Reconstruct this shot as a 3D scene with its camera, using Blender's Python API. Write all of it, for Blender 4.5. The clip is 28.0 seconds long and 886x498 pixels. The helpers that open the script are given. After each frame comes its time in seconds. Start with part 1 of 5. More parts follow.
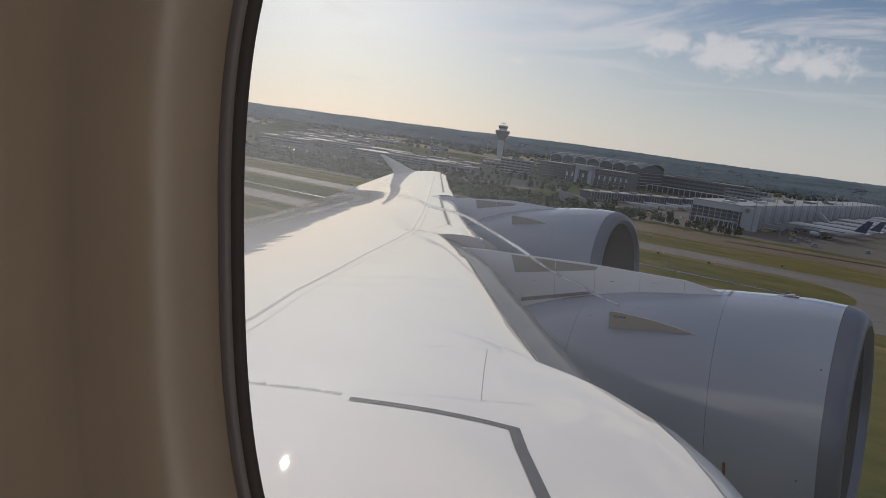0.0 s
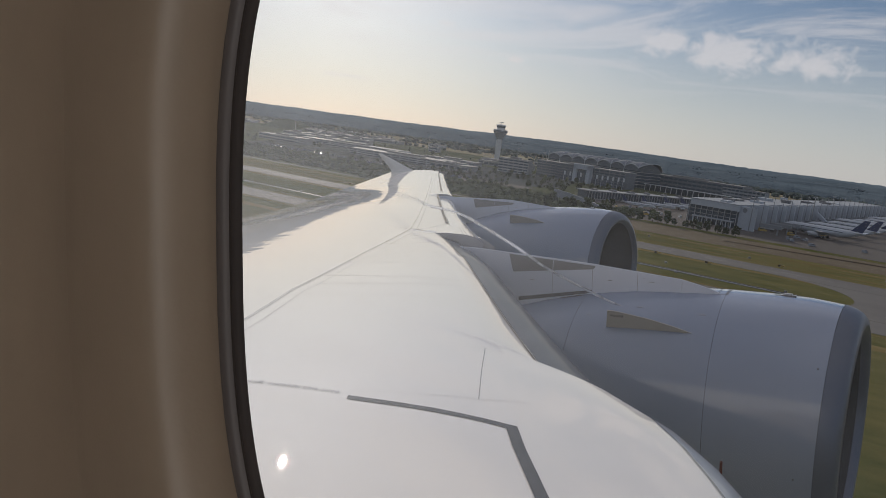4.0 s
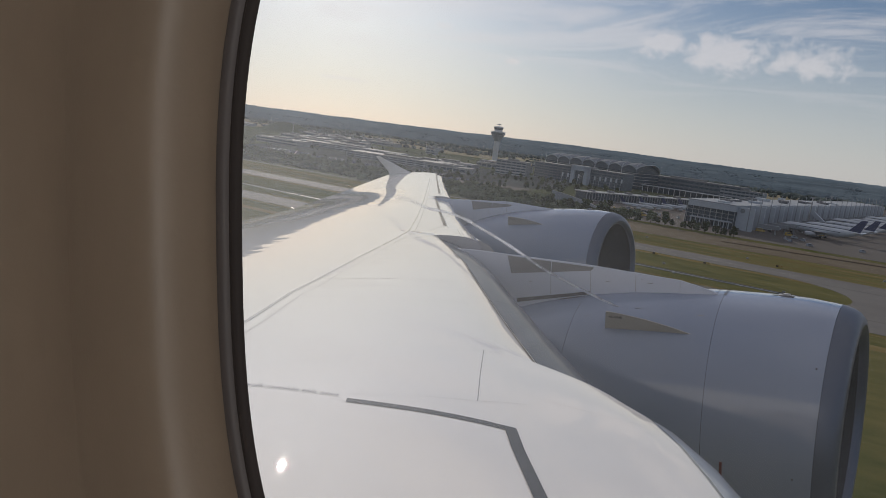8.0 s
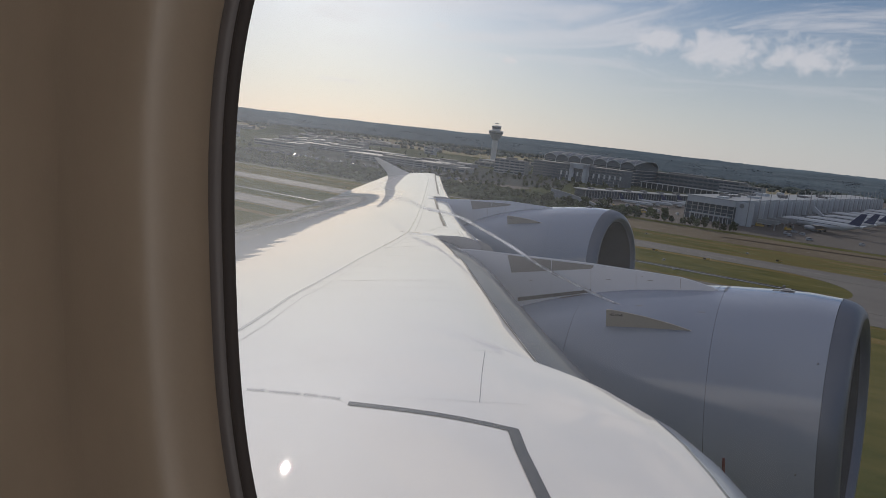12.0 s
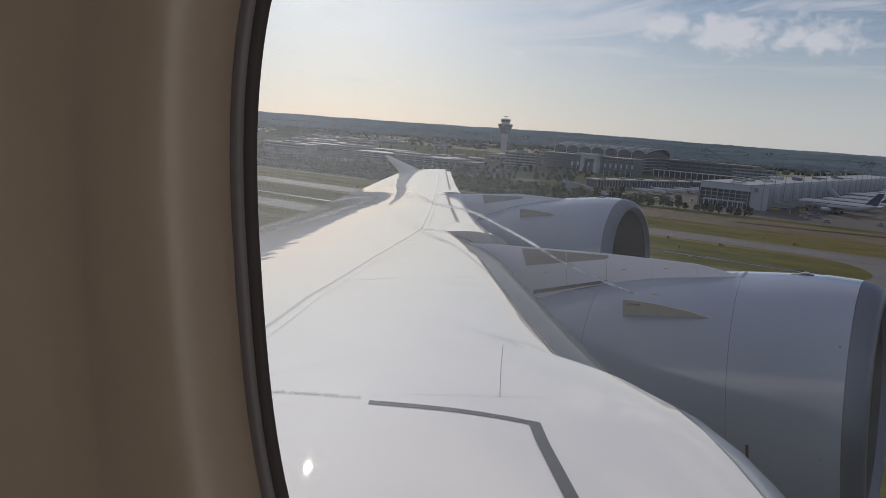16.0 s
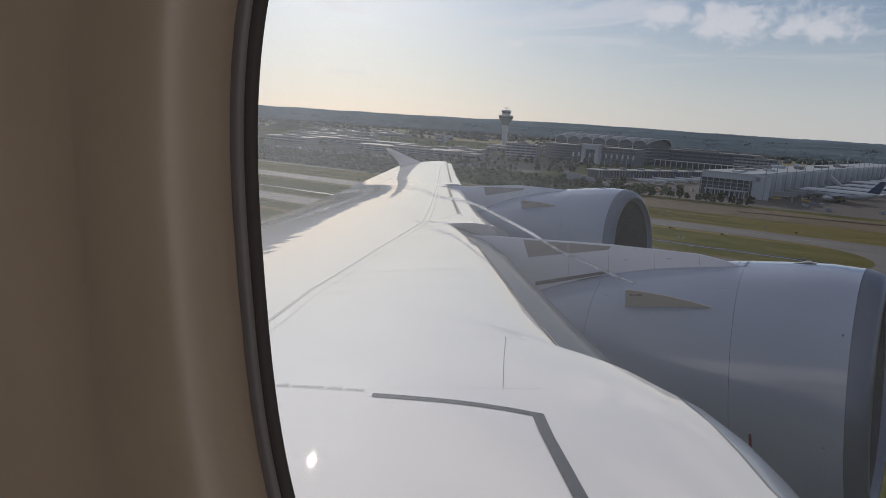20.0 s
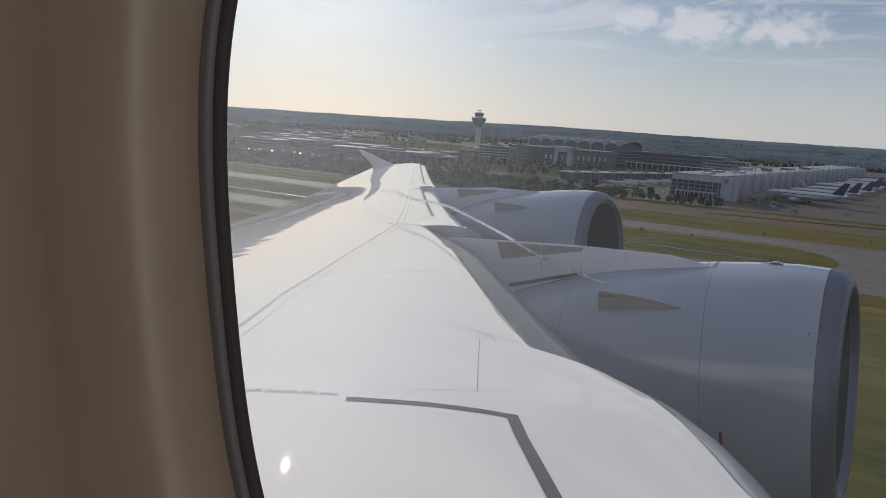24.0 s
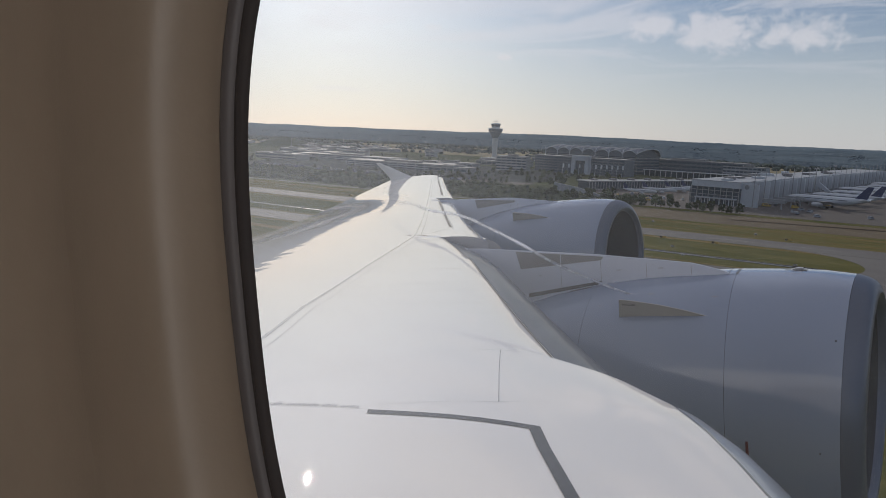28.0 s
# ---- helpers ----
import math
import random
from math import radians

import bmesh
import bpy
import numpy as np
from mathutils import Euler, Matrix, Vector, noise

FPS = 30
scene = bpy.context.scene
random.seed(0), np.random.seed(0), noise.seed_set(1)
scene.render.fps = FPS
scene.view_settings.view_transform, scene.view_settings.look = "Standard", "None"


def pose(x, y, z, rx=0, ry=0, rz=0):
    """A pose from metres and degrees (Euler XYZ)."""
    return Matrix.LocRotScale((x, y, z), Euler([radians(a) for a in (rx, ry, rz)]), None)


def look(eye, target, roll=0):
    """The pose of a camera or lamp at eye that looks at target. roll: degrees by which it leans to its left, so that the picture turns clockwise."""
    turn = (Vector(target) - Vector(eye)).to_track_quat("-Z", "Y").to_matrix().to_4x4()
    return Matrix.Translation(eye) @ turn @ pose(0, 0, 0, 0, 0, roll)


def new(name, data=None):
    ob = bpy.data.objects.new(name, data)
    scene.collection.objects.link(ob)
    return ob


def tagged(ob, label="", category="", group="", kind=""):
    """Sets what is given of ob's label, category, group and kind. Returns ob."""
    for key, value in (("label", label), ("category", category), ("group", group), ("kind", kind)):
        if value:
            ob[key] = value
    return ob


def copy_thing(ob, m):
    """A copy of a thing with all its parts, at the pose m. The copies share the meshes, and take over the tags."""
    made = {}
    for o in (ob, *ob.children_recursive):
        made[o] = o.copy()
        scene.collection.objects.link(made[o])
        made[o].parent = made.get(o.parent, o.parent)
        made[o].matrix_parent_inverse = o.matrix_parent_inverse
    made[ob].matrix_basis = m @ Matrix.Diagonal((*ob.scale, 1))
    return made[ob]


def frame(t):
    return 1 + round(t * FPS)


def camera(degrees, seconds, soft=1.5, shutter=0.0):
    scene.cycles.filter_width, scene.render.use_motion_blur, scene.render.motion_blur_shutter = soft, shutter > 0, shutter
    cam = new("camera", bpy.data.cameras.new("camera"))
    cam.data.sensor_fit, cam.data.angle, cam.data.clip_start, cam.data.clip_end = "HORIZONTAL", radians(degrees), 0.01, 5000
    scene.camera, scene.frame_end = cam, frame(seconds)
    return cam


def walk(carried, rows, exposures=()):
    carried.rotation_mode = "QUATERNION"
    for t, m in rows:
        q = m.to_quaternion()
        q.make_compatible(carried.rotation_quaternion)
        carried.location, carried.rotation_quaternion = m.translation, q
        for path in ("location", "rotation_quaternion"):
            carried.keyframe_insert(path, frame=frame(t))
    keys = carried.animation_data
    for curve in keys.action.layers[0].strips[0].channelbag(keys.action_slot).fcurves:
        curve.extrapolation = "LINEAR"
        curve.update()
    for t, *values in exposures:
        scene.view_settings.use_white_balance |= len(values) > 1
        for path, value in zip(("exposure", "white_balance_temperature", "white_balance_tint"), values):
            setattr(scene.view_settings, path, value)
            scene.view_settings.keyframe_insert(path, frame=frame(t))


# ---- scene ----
cam = camera(65.0, 28.0, soft=0.8)

# The cabin and wing are laid out in the aircraft's own axes: x to the nose, y outboard, z up, from the seat by the window.
# ATT carries them into the world: climbing nose-up, 50 m over the airfield.
EYE_HEIGHT = 50.0
ATT = pose(0, 0, EYE_HEIGHT, -1.20, -8.56, 0)


def aim(x, y, z, yaw, pitch, roll):
    a, b = radians(yaw), radians(pitch)
    eye = Vector((x, y, z))
    return look(eye, eye + Vector((-math.sin(a) * math.cos(b), math.cos(a) * math.cos(b), math.sin(b))), roll)


PATH = [
    (0, 0.0040, -0.0027, -0.0074, 31.29, -4.24, 0.58),
    (0.5, 0.0048, -0.0026, -0.0077, 31.38, -4.23, 0.59),
    (1, 0.0052, -0.0033, -0.0083, 31.56, -4.29, 0.58),
    (1.5, 0.0048, -0.0034, -0.0085, 31.58, -4.29, 0.52),
    (2, 0.0051, -0.0033, -0.0081, 31.68, -4.30, 0.54),
    (2.5, 0.0049, -0.0028, -0.0092, 31.57, -4.31, 0.68),
    (3, 0.0047, -0.0028, -0.0098, 31.50, -4.33, 0.64),
    (3.5, 0.0045, -0.0033, -0.0100, 31.29, -4.32, 0.64),
    (5.5, 0.0083, -0.0056, -0.0099, 30.93, -4.24, 0.63),
    (6, 0.0091, -0.0064, -0.0100, 30.93, -4.06, 0.69),
    (6.5, 0.0088, -0.0062, -0.0094, 30.95, -3.94, 0.54),
    (7, 0.0089, -0.0071, -0.0099, 31.03, -3.91, 0.66),
    (7.5, 0.0091, -0.0078, -0.0098, 31.01, -3.99, 0.55),
    (8, 0.0078, -0.0075, -0.0089, 30.97, -4.13, 0.34),
    (8.5, 0.0083, -0.0077, -0.0090, 31.05, -4.19, 0.29),
    (9, 0.0088, -0.0074, -0.0070, 31.07, -4.17, 0.21),
    (9.5, 0.0092, -0.0076, -0.0055, 31.07, -4.12, 0.02),
    (10, 0.0106, -0.0082, -0.0040, 31.11, -4.24, -0.01),
    (10.5, 0.0088, -0.0069, -0.0017, 30.96, -4.44, -0.05),
    (11, 0.0083, -0.0071, 0.0006, 30.85, -4.40, -0.38),
    (11.5, 0.0088, -0.0050, 0.0006, 30.88, -4.14, -0.46),
    (12, 0.0081, -0.0038, -0.0002, 30.96, -4.13, -0.59),
    (12.5, 0.0066, -0.0033, 0.0005, 30.95, -4.21, -0.59),
    (14.5, -0.0006, 0.0005, 0.0025, 31.10, -4.60, -1.17),
    (15, -0.0011, 0.0012, 0.0024, 31.20, -4.50, -1.92),
    (15.5, -0.0030, 0.0015, 0.0016, 31.84, -4.44, -2.50),
    (16, -0.0022, -0.0002, 0.0017, 32.08, -4.46, -2.73),
    (16.5, -0.0029, -0.0006, 0.0025, 32.02, -4.33, -2.73),
    (17, -0.0049, 0.0001, 0.0030, 31.94, -4.19, -2.63),
    (17.5, -0.0029, -0.0005, 0.0029, 31.86, -4.00, -2.73),
    (18, -0.0032, 0.0006, 0.0029, 31.84, -3.81, -2.61),
    (18.5, -0.0037, 0.0014, 0.0025, 31.84, -3.73, -2.51),
    (19, -0.0040, 0.0022, 0.0022, 31.94, -4.08, -2.73),
    (19.5, -0.0060, 0.0035, 0.0021, 32.06, -4.56, -3.01),
    (20, -0.0064, 0.0036, 0.0013, 32.25, -5.09, -3.27),
    (20.5, -0.0076, 0.0035, 0.0008, 32.22, -4.58, -3.42),
    (21, -0.0091, 0.0036, 0.0009, 32.15, -4.27, -3.39),
    (21.5, -0.0096, 0.0039, 0.0008, 31.90, -4.23, -3.36),
    (22, -0.0082, 0.0058, -0.0002, 30.79, -4.30, -3.20),
    (22.5, -0.0078, 0.0057, -0.0005, 30.02, -4.69, -3.16),
    (24.5, -0.0079, 0.0063, 0.0033, 30.21, -5.25, -3.47),
    (25, -0.0076, 0.0052, 0.0033, 30.70, -5.44, -3.63),
    (25.5, -0.0080, 0.0049, 0.0025, 31.17, -5.23, -3.68),
    (26, -0.0095, 0.0052, 0.0027, 31.18, -5.09, -3.93),
    (26.5, -0.0095, 0.0047, 0.0030, 31.40, -4.81, -4.15),
    (27, -0.0100, 0.0050, 0.0031, 31.49, -4.44, -4.17),
    (27.5, -0.0108, 0.0051, 0.0027, 31.48, -4.15, -4.48),
    (28, -0.0091, 0.0062, 0.0023, 31.55, -4.01, -4.37),
]
walk(cam, [(t, ATT @ aim(*p)) for t, *p in PATH], exposures=[(0, -0.05, 6100, 11), (11, -0.05, 6000, 11), (15, -0.04, 5890, 11), (17, -0.09, 5890, 11), (20, -0.02, 5890, 11), (22, 0.03, 5890, 11), (28, 0.03, 5890, 11)])

# ---- light ----
SUN_EL, SUN_AZ = 17.2, 41.4
sun_dir = Vector((-math.sin(radians(SUN_AZ)) * math.cos(radians(SUN_EL)), math.cos(radians(SUN_AZ)) * math.cos(radians(SUN_EL)), math.sin(radians(SUN_EL))))
sun = new("sun", bpy.data.lights.new("sun", "SUN"))
sun.data.energy, sun.data.angle, sun.data.color = 2.9, radians(0.5), (1.0, 0.86, 0.68)
sun.matrix_world = look(sun_dir * 200, (0, 0, 0))


def wire(tree, a, out, b, into):
    tree.links.new(a.outputs[out], b.inputs[into])


def node(tree, kind, **values):
    n = tree.nodes.new(kind)
    for k, v in values.items():
        n.inputs[k].default_value = v
    return n


def math_node(tree, op, a, b=None, clamp=False):
    n = tree.nodes.new("ShaderNodeMath")
    n.operation, n.use_clamp = op, clamp
    for i, v in enumerate((a, b)):
        if v is None:
            continue
        if isinstance(v, (int, float)):
            n.inputs[i].default_value = v
        else:
            tree.links.new(v, n.inputs[i])
    return n.outputs[0]


def smooth(tree, value, lo, hi):
    n = tree.nodes.new("ShaderNodeMapRange")
    n.interpolation_type = "SMOOTHSTEP"
    n.inputs["From Min"].default_value, n.inputs["From Max"].default_value = lo, hi
    tree.links.new(value, n.inputs["Value"])
    return n.outputs["Result"]


world = bpy.data.worlds.new("sky")
scene.world = world
world.use_nodes = True
wt = world.node_tree
back = wt.nodes["Background"]
sky = wt.nodes.new("ShaderNodeTexSky")
sky.sky_type, sky.sun_disc = "NISHITA", False
sky.sun_elevation, sky.sun_rotation = radians(SUN_EL), radians(-SUN_AZ)
sky.altitude, sky.air_density, sky.dust_density, sky.ozone_density = 500, 1.0, 1.0, 3.6
coord = wt.nodes.new("ShaderNodeTexCoord")
sep = wt.nodes.new("ShaderNodeSeparateXYZ")
wire(wt, coord, "Generated", sep, 0)
up = math_node(wt, "ADD", math_node(wt, "MAXIMUM", sep.outputs[2], 0.0), 0.06)
flat = wt.nodes.new("ShaderNodeCombineXYZ")
wt.links.new(math_node(wt, "DIVIDE", sep.outputs[0], up), flat.inputs[0])
wt.links.new(math_node(wt, "DIVIDE", sep.outputs[1], up), flat.inputs[1])
# thin cirrus, stretched along one wind
wind = wt.nodes.new("ShaderNodeMapping")
wind.inputs["Rotation"].default_value = (0, 0, radians(25))
wind.inputs["Scale"].default_value, wind.inputs["Location"].default_value = (0.45, 0.9, 1.0), (3.1, 7.4, 0)
wire(wt, flat, 0, wind, 0)
cirrus = node(wt, "ShaderNodeTexNoise", Scale=1.1, Detail=10.0, Roughness=0.62, Distortion=1.2)
wire(wt, wind, 0, cirrus, "Vector")
veil = math_node(wt, "MULTIPLY", smooth(wt, cirrus.outputs[0], 0.45, 0.63), smooth(wt, sep.outputs[2], 0.05, 0.17))
# small fair-weather cumulus low over the hills
lump = wt.nodes.new("ShaderNodeMapping")
lump.inputs["Scale"].default_value = (1.0, 1.0, 1.25)
wire(wt, coord, "Generated", lump, 0)
puff = node(wt, "ShaderNodeTexNoise", Scale=36.0, Detail=12.0, Roughness=0.55, Distortion=0.4)
wire(wt, lump, 0, puff, "Vector")
heap = None
for cx, cy, cz, wide, tall in ((-0.17, 0.973, 0.146, 0.20, 0.034), (-0.262, 0.950, 0.152, 0.085, 0.042), (-0.19, 0.970, 0.142, 0.11, 0.046), (-0.10, 0.985, 0.140, 0.11, 0.044),
                               (0.08, 0.985, 0.16, 0.05, 0.022), (-0.444, 0.89, 0.107, 0.02, 0.008), (-0.53, 0.84, 0.142, 0.02, 0.006), (-0.634, 0.772, 0.055, 0.06, 0.006)):
    off = wt.nodes.new("ShaderNodeVectorMath")
    off.operation = "SUBTRACT"
    wire(wt, coord, "Generated", off, 0)
    off.inputs[1].default_value = (cx, cy, cz)
    size = wt.nodes.new("ShaderNodeVectorMath")
    size.operation = "DIVIDE"
    wire(wt, off, 0, size, 0)
    size.inputs[1].default_value = (wide, wide, tall)
    far = wt.nodes.new("ShaderNodeVectorMath")
    far.operation = "LENGTH"
    wire(wt, size, 0, far, 0)
    near = math_node(wt, "SUBTRACT", 1.0, far.outputs["Value"], True)
    heap = near if heap is None else math_node(wt, "MAXIMUM", heap, near)
body = smooth(wt, math_node(wt, "ADD", math_node(wt, "MULTIPLY", heap, 0.62), puff.outputs[0]), 0.70, 1.04)
body = math_node(wt, "MULTIPLY", body, smooth(wt, heap, 0.0, 0.35))
# a thin milky layer overhead, out of view, added to brighten upward surfaces
milk = math_node(wt, "MULTIPLY", smooth(wt, sep.outputs[2], 0.28, 0.65), 0.35)
cloud = math_node(wt, "MAXIMUM", math_node(wt, "MAXIMUM", math_node(wt, "MULTIPLY", veil, 0.42), milk), math_node(wt, "MULTIPLY", body, 0.58))
haze = math_node(wt, "MULTIPLY", math_node(wt, "SUBTRACT", 1.0, smooth(wt, sep.outputs[2], -0.02, 0.25)), 0.74)


def blend(amount, below, color):
    mix = wt.nodes.new("ShaderNodeMix")
    mix.data_type = "RGBA"
    wt.links.new(amount, mix.inputs[0])
    wt.links.new(below, mix.inputs[6])
    mix.inputs[7].default_value = (*color, 1)
    return mix.outputs[2]


hazy = blend(haze, sky.outputs[0], (12.4, 11.9, 11.1))
wt.links.new(blend(cloud, hazy, (15.6, 14.2, 13.2)), back.inputs[0])
back.inputs[1].default_value = 0.050


# ---- materials ----
def mat(name, color, rough=0.5, metal=0.0, vary=0.15, scale=8.0, bump=0.0, bump_scale=60.0, coat=0.0, detail=6.0, stretch=(1, 1, 1), tint=None, spec=0.5, random_amount=0.0, bump_detail=4.0, coat_rough=0.06, grain=None, bump_distance=0.01, island=0.0):
    m = bpy.data.materials.new(name)
    m.use_nodes = True
    t = m.node_tree
    b = t.nodes["Principled BSDF"]
    b.inputs["Roughness"].default_value, b.inputs["Metallic"].default_value, b.inputs["Coat Weight"].default_value = rough, metal, coat
    b.inputs["Coat Roughness"].default_value, b.inputs["Specular IOR Level"].default_value = coat_rough, spec
    tc = t.nodes.new("ShaderNodeTexCoord")
    mp = t.nodes.new("ShaderNodeMapping")
    mp.inputs["Scale"].default_value = stretch
    wire(t, tc, "Object", mp, 0)
    n1 = node(t, "ShaderNodeTexNoise", Scale=scale, Detail=detail, Roughness=0.6)
    n2 = node(t, "ShaderNodeTexNoise", Scale=scale * 0.13, Detail=4.0, Roughness=0.5)
    wire(t, mp, 0, n1, "Vector"), wire(t, mp, 0, n2, "Vector")
    ramp = t.nodes.new("ShaderNodeValToRGB")
    lo = [c * (1 - vary) for c in color]
    hi = [min(1, c * (1 + vary)) for c in (tint or color)]
    ramp.color_ramp.elements[0].color, ramp.color_ramp.elements[1].color = (*lo, 1), (*hi, 1)
    ramp.color_ramp.elements[0].position, ramp.color_ramp.elements[1].position = 0.3, 0.7
    both = math_node(t, "ADD", math_node(t, "MULTIPLY", n1.outputs[0], 0.45), math_node(t, "MULTIPLY", n2.outputs[0], 0.55))
    if random_amount:
        info = t.nodes.new("ShaderNodeObjectInfo")
        both = math_node(t, "ADD", both, math_node(t, "MULTIPLY", math_node(t, "SUBTRACT", info.outputs["Random"], 0.5), random_amount))
    if island:
        geo = t.nodes.new("ShaderNodeNewGeometry")
        both = math_node(t, "ADD", both, math_node(t, "MULTIPLY", math_node(t, "SUBTRACT", geo.outputs["Random Per Island"], 0.5), island))
    t.links.new(both, ramp.inputs[0])
    wire(t, ramp, 0, b, "Base Color")
    rr = t.nodes.new("ShaderNodeMapRange")
    rr.inputs["To Min"].default_value, rr.inputs["To Max"].default_value = rough * 0.8, min(1, rough * 1.25)
    t.links.new(n2.outputs[0], rr.inputs["Value"])
    wire(t, rr, 0, b, "Roughness")
    if bump:
        bn = node(t, "ShaderNodeTexNoise", Scale=bump_scale, Detail=bump_detail)
        if grain:
            gm = t.nodes.new("ShaderNodeMapping")
            gm.vector_type = "TEXTURE"
            gm.inputs["Rotation"].default_value, gm.inputs["Scale"].default_value = (0, 0, radians(grain[0])), (grain[1], grain[2], 1)
            wire(t, tc, "Object", gm, 0), wire(t, gm, 0, bn, "Vector")
        else:
            wire(t, mp, 0, bn, "Vector")
        bp = node(t, "ShaderNodeBump", Strength=bump, Distance=bump_distance)
        t.links.new(bn.outputs[0], bp.inputs["Height"])
        wire(t, bp, 0, b, "Normal"), wire(t, bp, 0, b, "Coat Normal")
    return m


WHITE = mat("white_wing_paint", (0.80, 0.785, 0.775), 0.45, vary=0.05, scale=1.2, bump=0.08, bump_scale=1.0, coat=1.0, stretch=(0.6, 1.4, 1), spec=0.0, bump_detail=1.5, coat_rough=0.008, grain=(66, 3.0, 0.6), bump_distance=0.02)
# white cowls: their shade and blue skylight are put into this colour
NACELLE = mat("shade_toned_nacelle_paint", (0.265, 0.315, 0.43), 0.22, vary=0.08, scale=0.8, coat=1.0, coat_rough=0.09, spec=0.5)
STRAKE = mat("strake_paint", (0.42, 0.415, 0.42), 0.55, vary=0.08, scale=3, spec=0.2)
# white pylons: blue skylight on the shaded flank is mixed into the paint
PYLON = mat("sky_tinted_pylon_paint", (0.54, 0.585, 0.70), 0.3, vary=0.05, scale=1.0)
MARK = mat("grey_walkway_paint", (0.085, 0.086, 0.094), 0.5, vary=0.12, scale=20, coat=0.35, coat_rough=0.03, spec=0.0)
LETTER = mat("grey_lettering_paint", (0.36, 0.36, 0.37), 0.5, vary=0.1, scale=20, coat=0.8, coat_rough=0.03, spec=0.0)
GREY = mat("grey_marking_paint", (0.12, 0.12, 0.13), 0.5, vary=0.12, scale=20, coat=0.8, coat_rough=0.03, spec=0.0)
PATCH = mat("grey_panel_paint", (0.27, 0.27, 0.285), 0.5, vary=0.08, scale=4)
PALE = mat("pale_sealant", (0.44, 0.44, 0.45), 0.45, vary=0.2, scale=3, coat=1.0, coat_rough=0.02, spec=0.0)
SEAM = mat("panel_sealant", (0.27, 0.27, 0.28), 0.5, vary=0.3, scale=3, coat=1.0, coat_rough=0.02, spec=0.0)
RIB = mat("skin_sealant", (0.46, 0.46, 0.47), 0.45, vary=0.25, scale=3, coat=1.0, coat_rough=0.02, spec=0.0)
DARK = mat("dark_gap", (0.02, 0.02, 0.022), 0.9, vary=0.2, scale=5)
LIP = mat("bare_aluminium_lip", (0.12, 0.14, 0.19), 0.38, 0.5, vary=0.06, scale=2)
# shade inside the inlet is put into the near-black lining and blade colours
ACOUSTIC = mat("shaded_inlet_lining", (0.026, 0.030, 0.040), 0.6, vary=0.1, scale=10)
BLADE = mat("fan_blade", (0.035, 0.035, 0.04), 0.5, 0.5, vary=0.1, scale=3)
# white nose panels: shade and pale reflection streaks go into this grey
SLAT = mat("shaded_slat_paint", (0.125, 0.138, 0.165), 0.45, 0.0, vary=0.22, scale=2, coat=0.3, coat_rough=0.05, spec=0.0, bump=0.07, bump_scale=1.0, bump_detail=1.5, grain=(66, 3.0, 0.2), bump_distance=0.02)
END = mat("end_rib_paint", (0.40, 0.41, 0.45), 0.5, vary=0.1, scale=3)
EDGE = mat("edge_strip_metal", (0.34, 0.38, 0.45), 0.3, 0.3, vary=0.08, scale=2, coat=0.5)
RED = mat("red_mark", (0.10, 0.016, 0.02), 0.5, vary=0.15, scale=10)
RUBBER = mat("black_rubber", (0.058, 0.050, 0.048), 0.6, vary=0.08, scale=60, spec=0.2, bump=0.03, bump_scale=300)
RUBBER_BROWN = mat("brown_grey_rubber", (0.115, 0.102, 0.100), 0.5, vary=0.08, scale=60)
LINING = mat("beige_cabin_lining", (0.345, 0.277, 0.208), 0.44, vary=0.06, scale=30, bump=0.025, bump_scale=400)
REVEAL = mat("window_surround", (0.335, 0.285, 0.235), 0.72, vary=0.05, scale=30, bump=0.08, bump_scale=500)
CARPET = mat("cabin_carpet", (0.05, 0.06, 0.09), 0.95, vary=0.3, scale=80)
CEIL = mat("cabin_ceiling_panel", (0.6, 0.57, 0.52), 0.6, vary=0.05, scale=5)


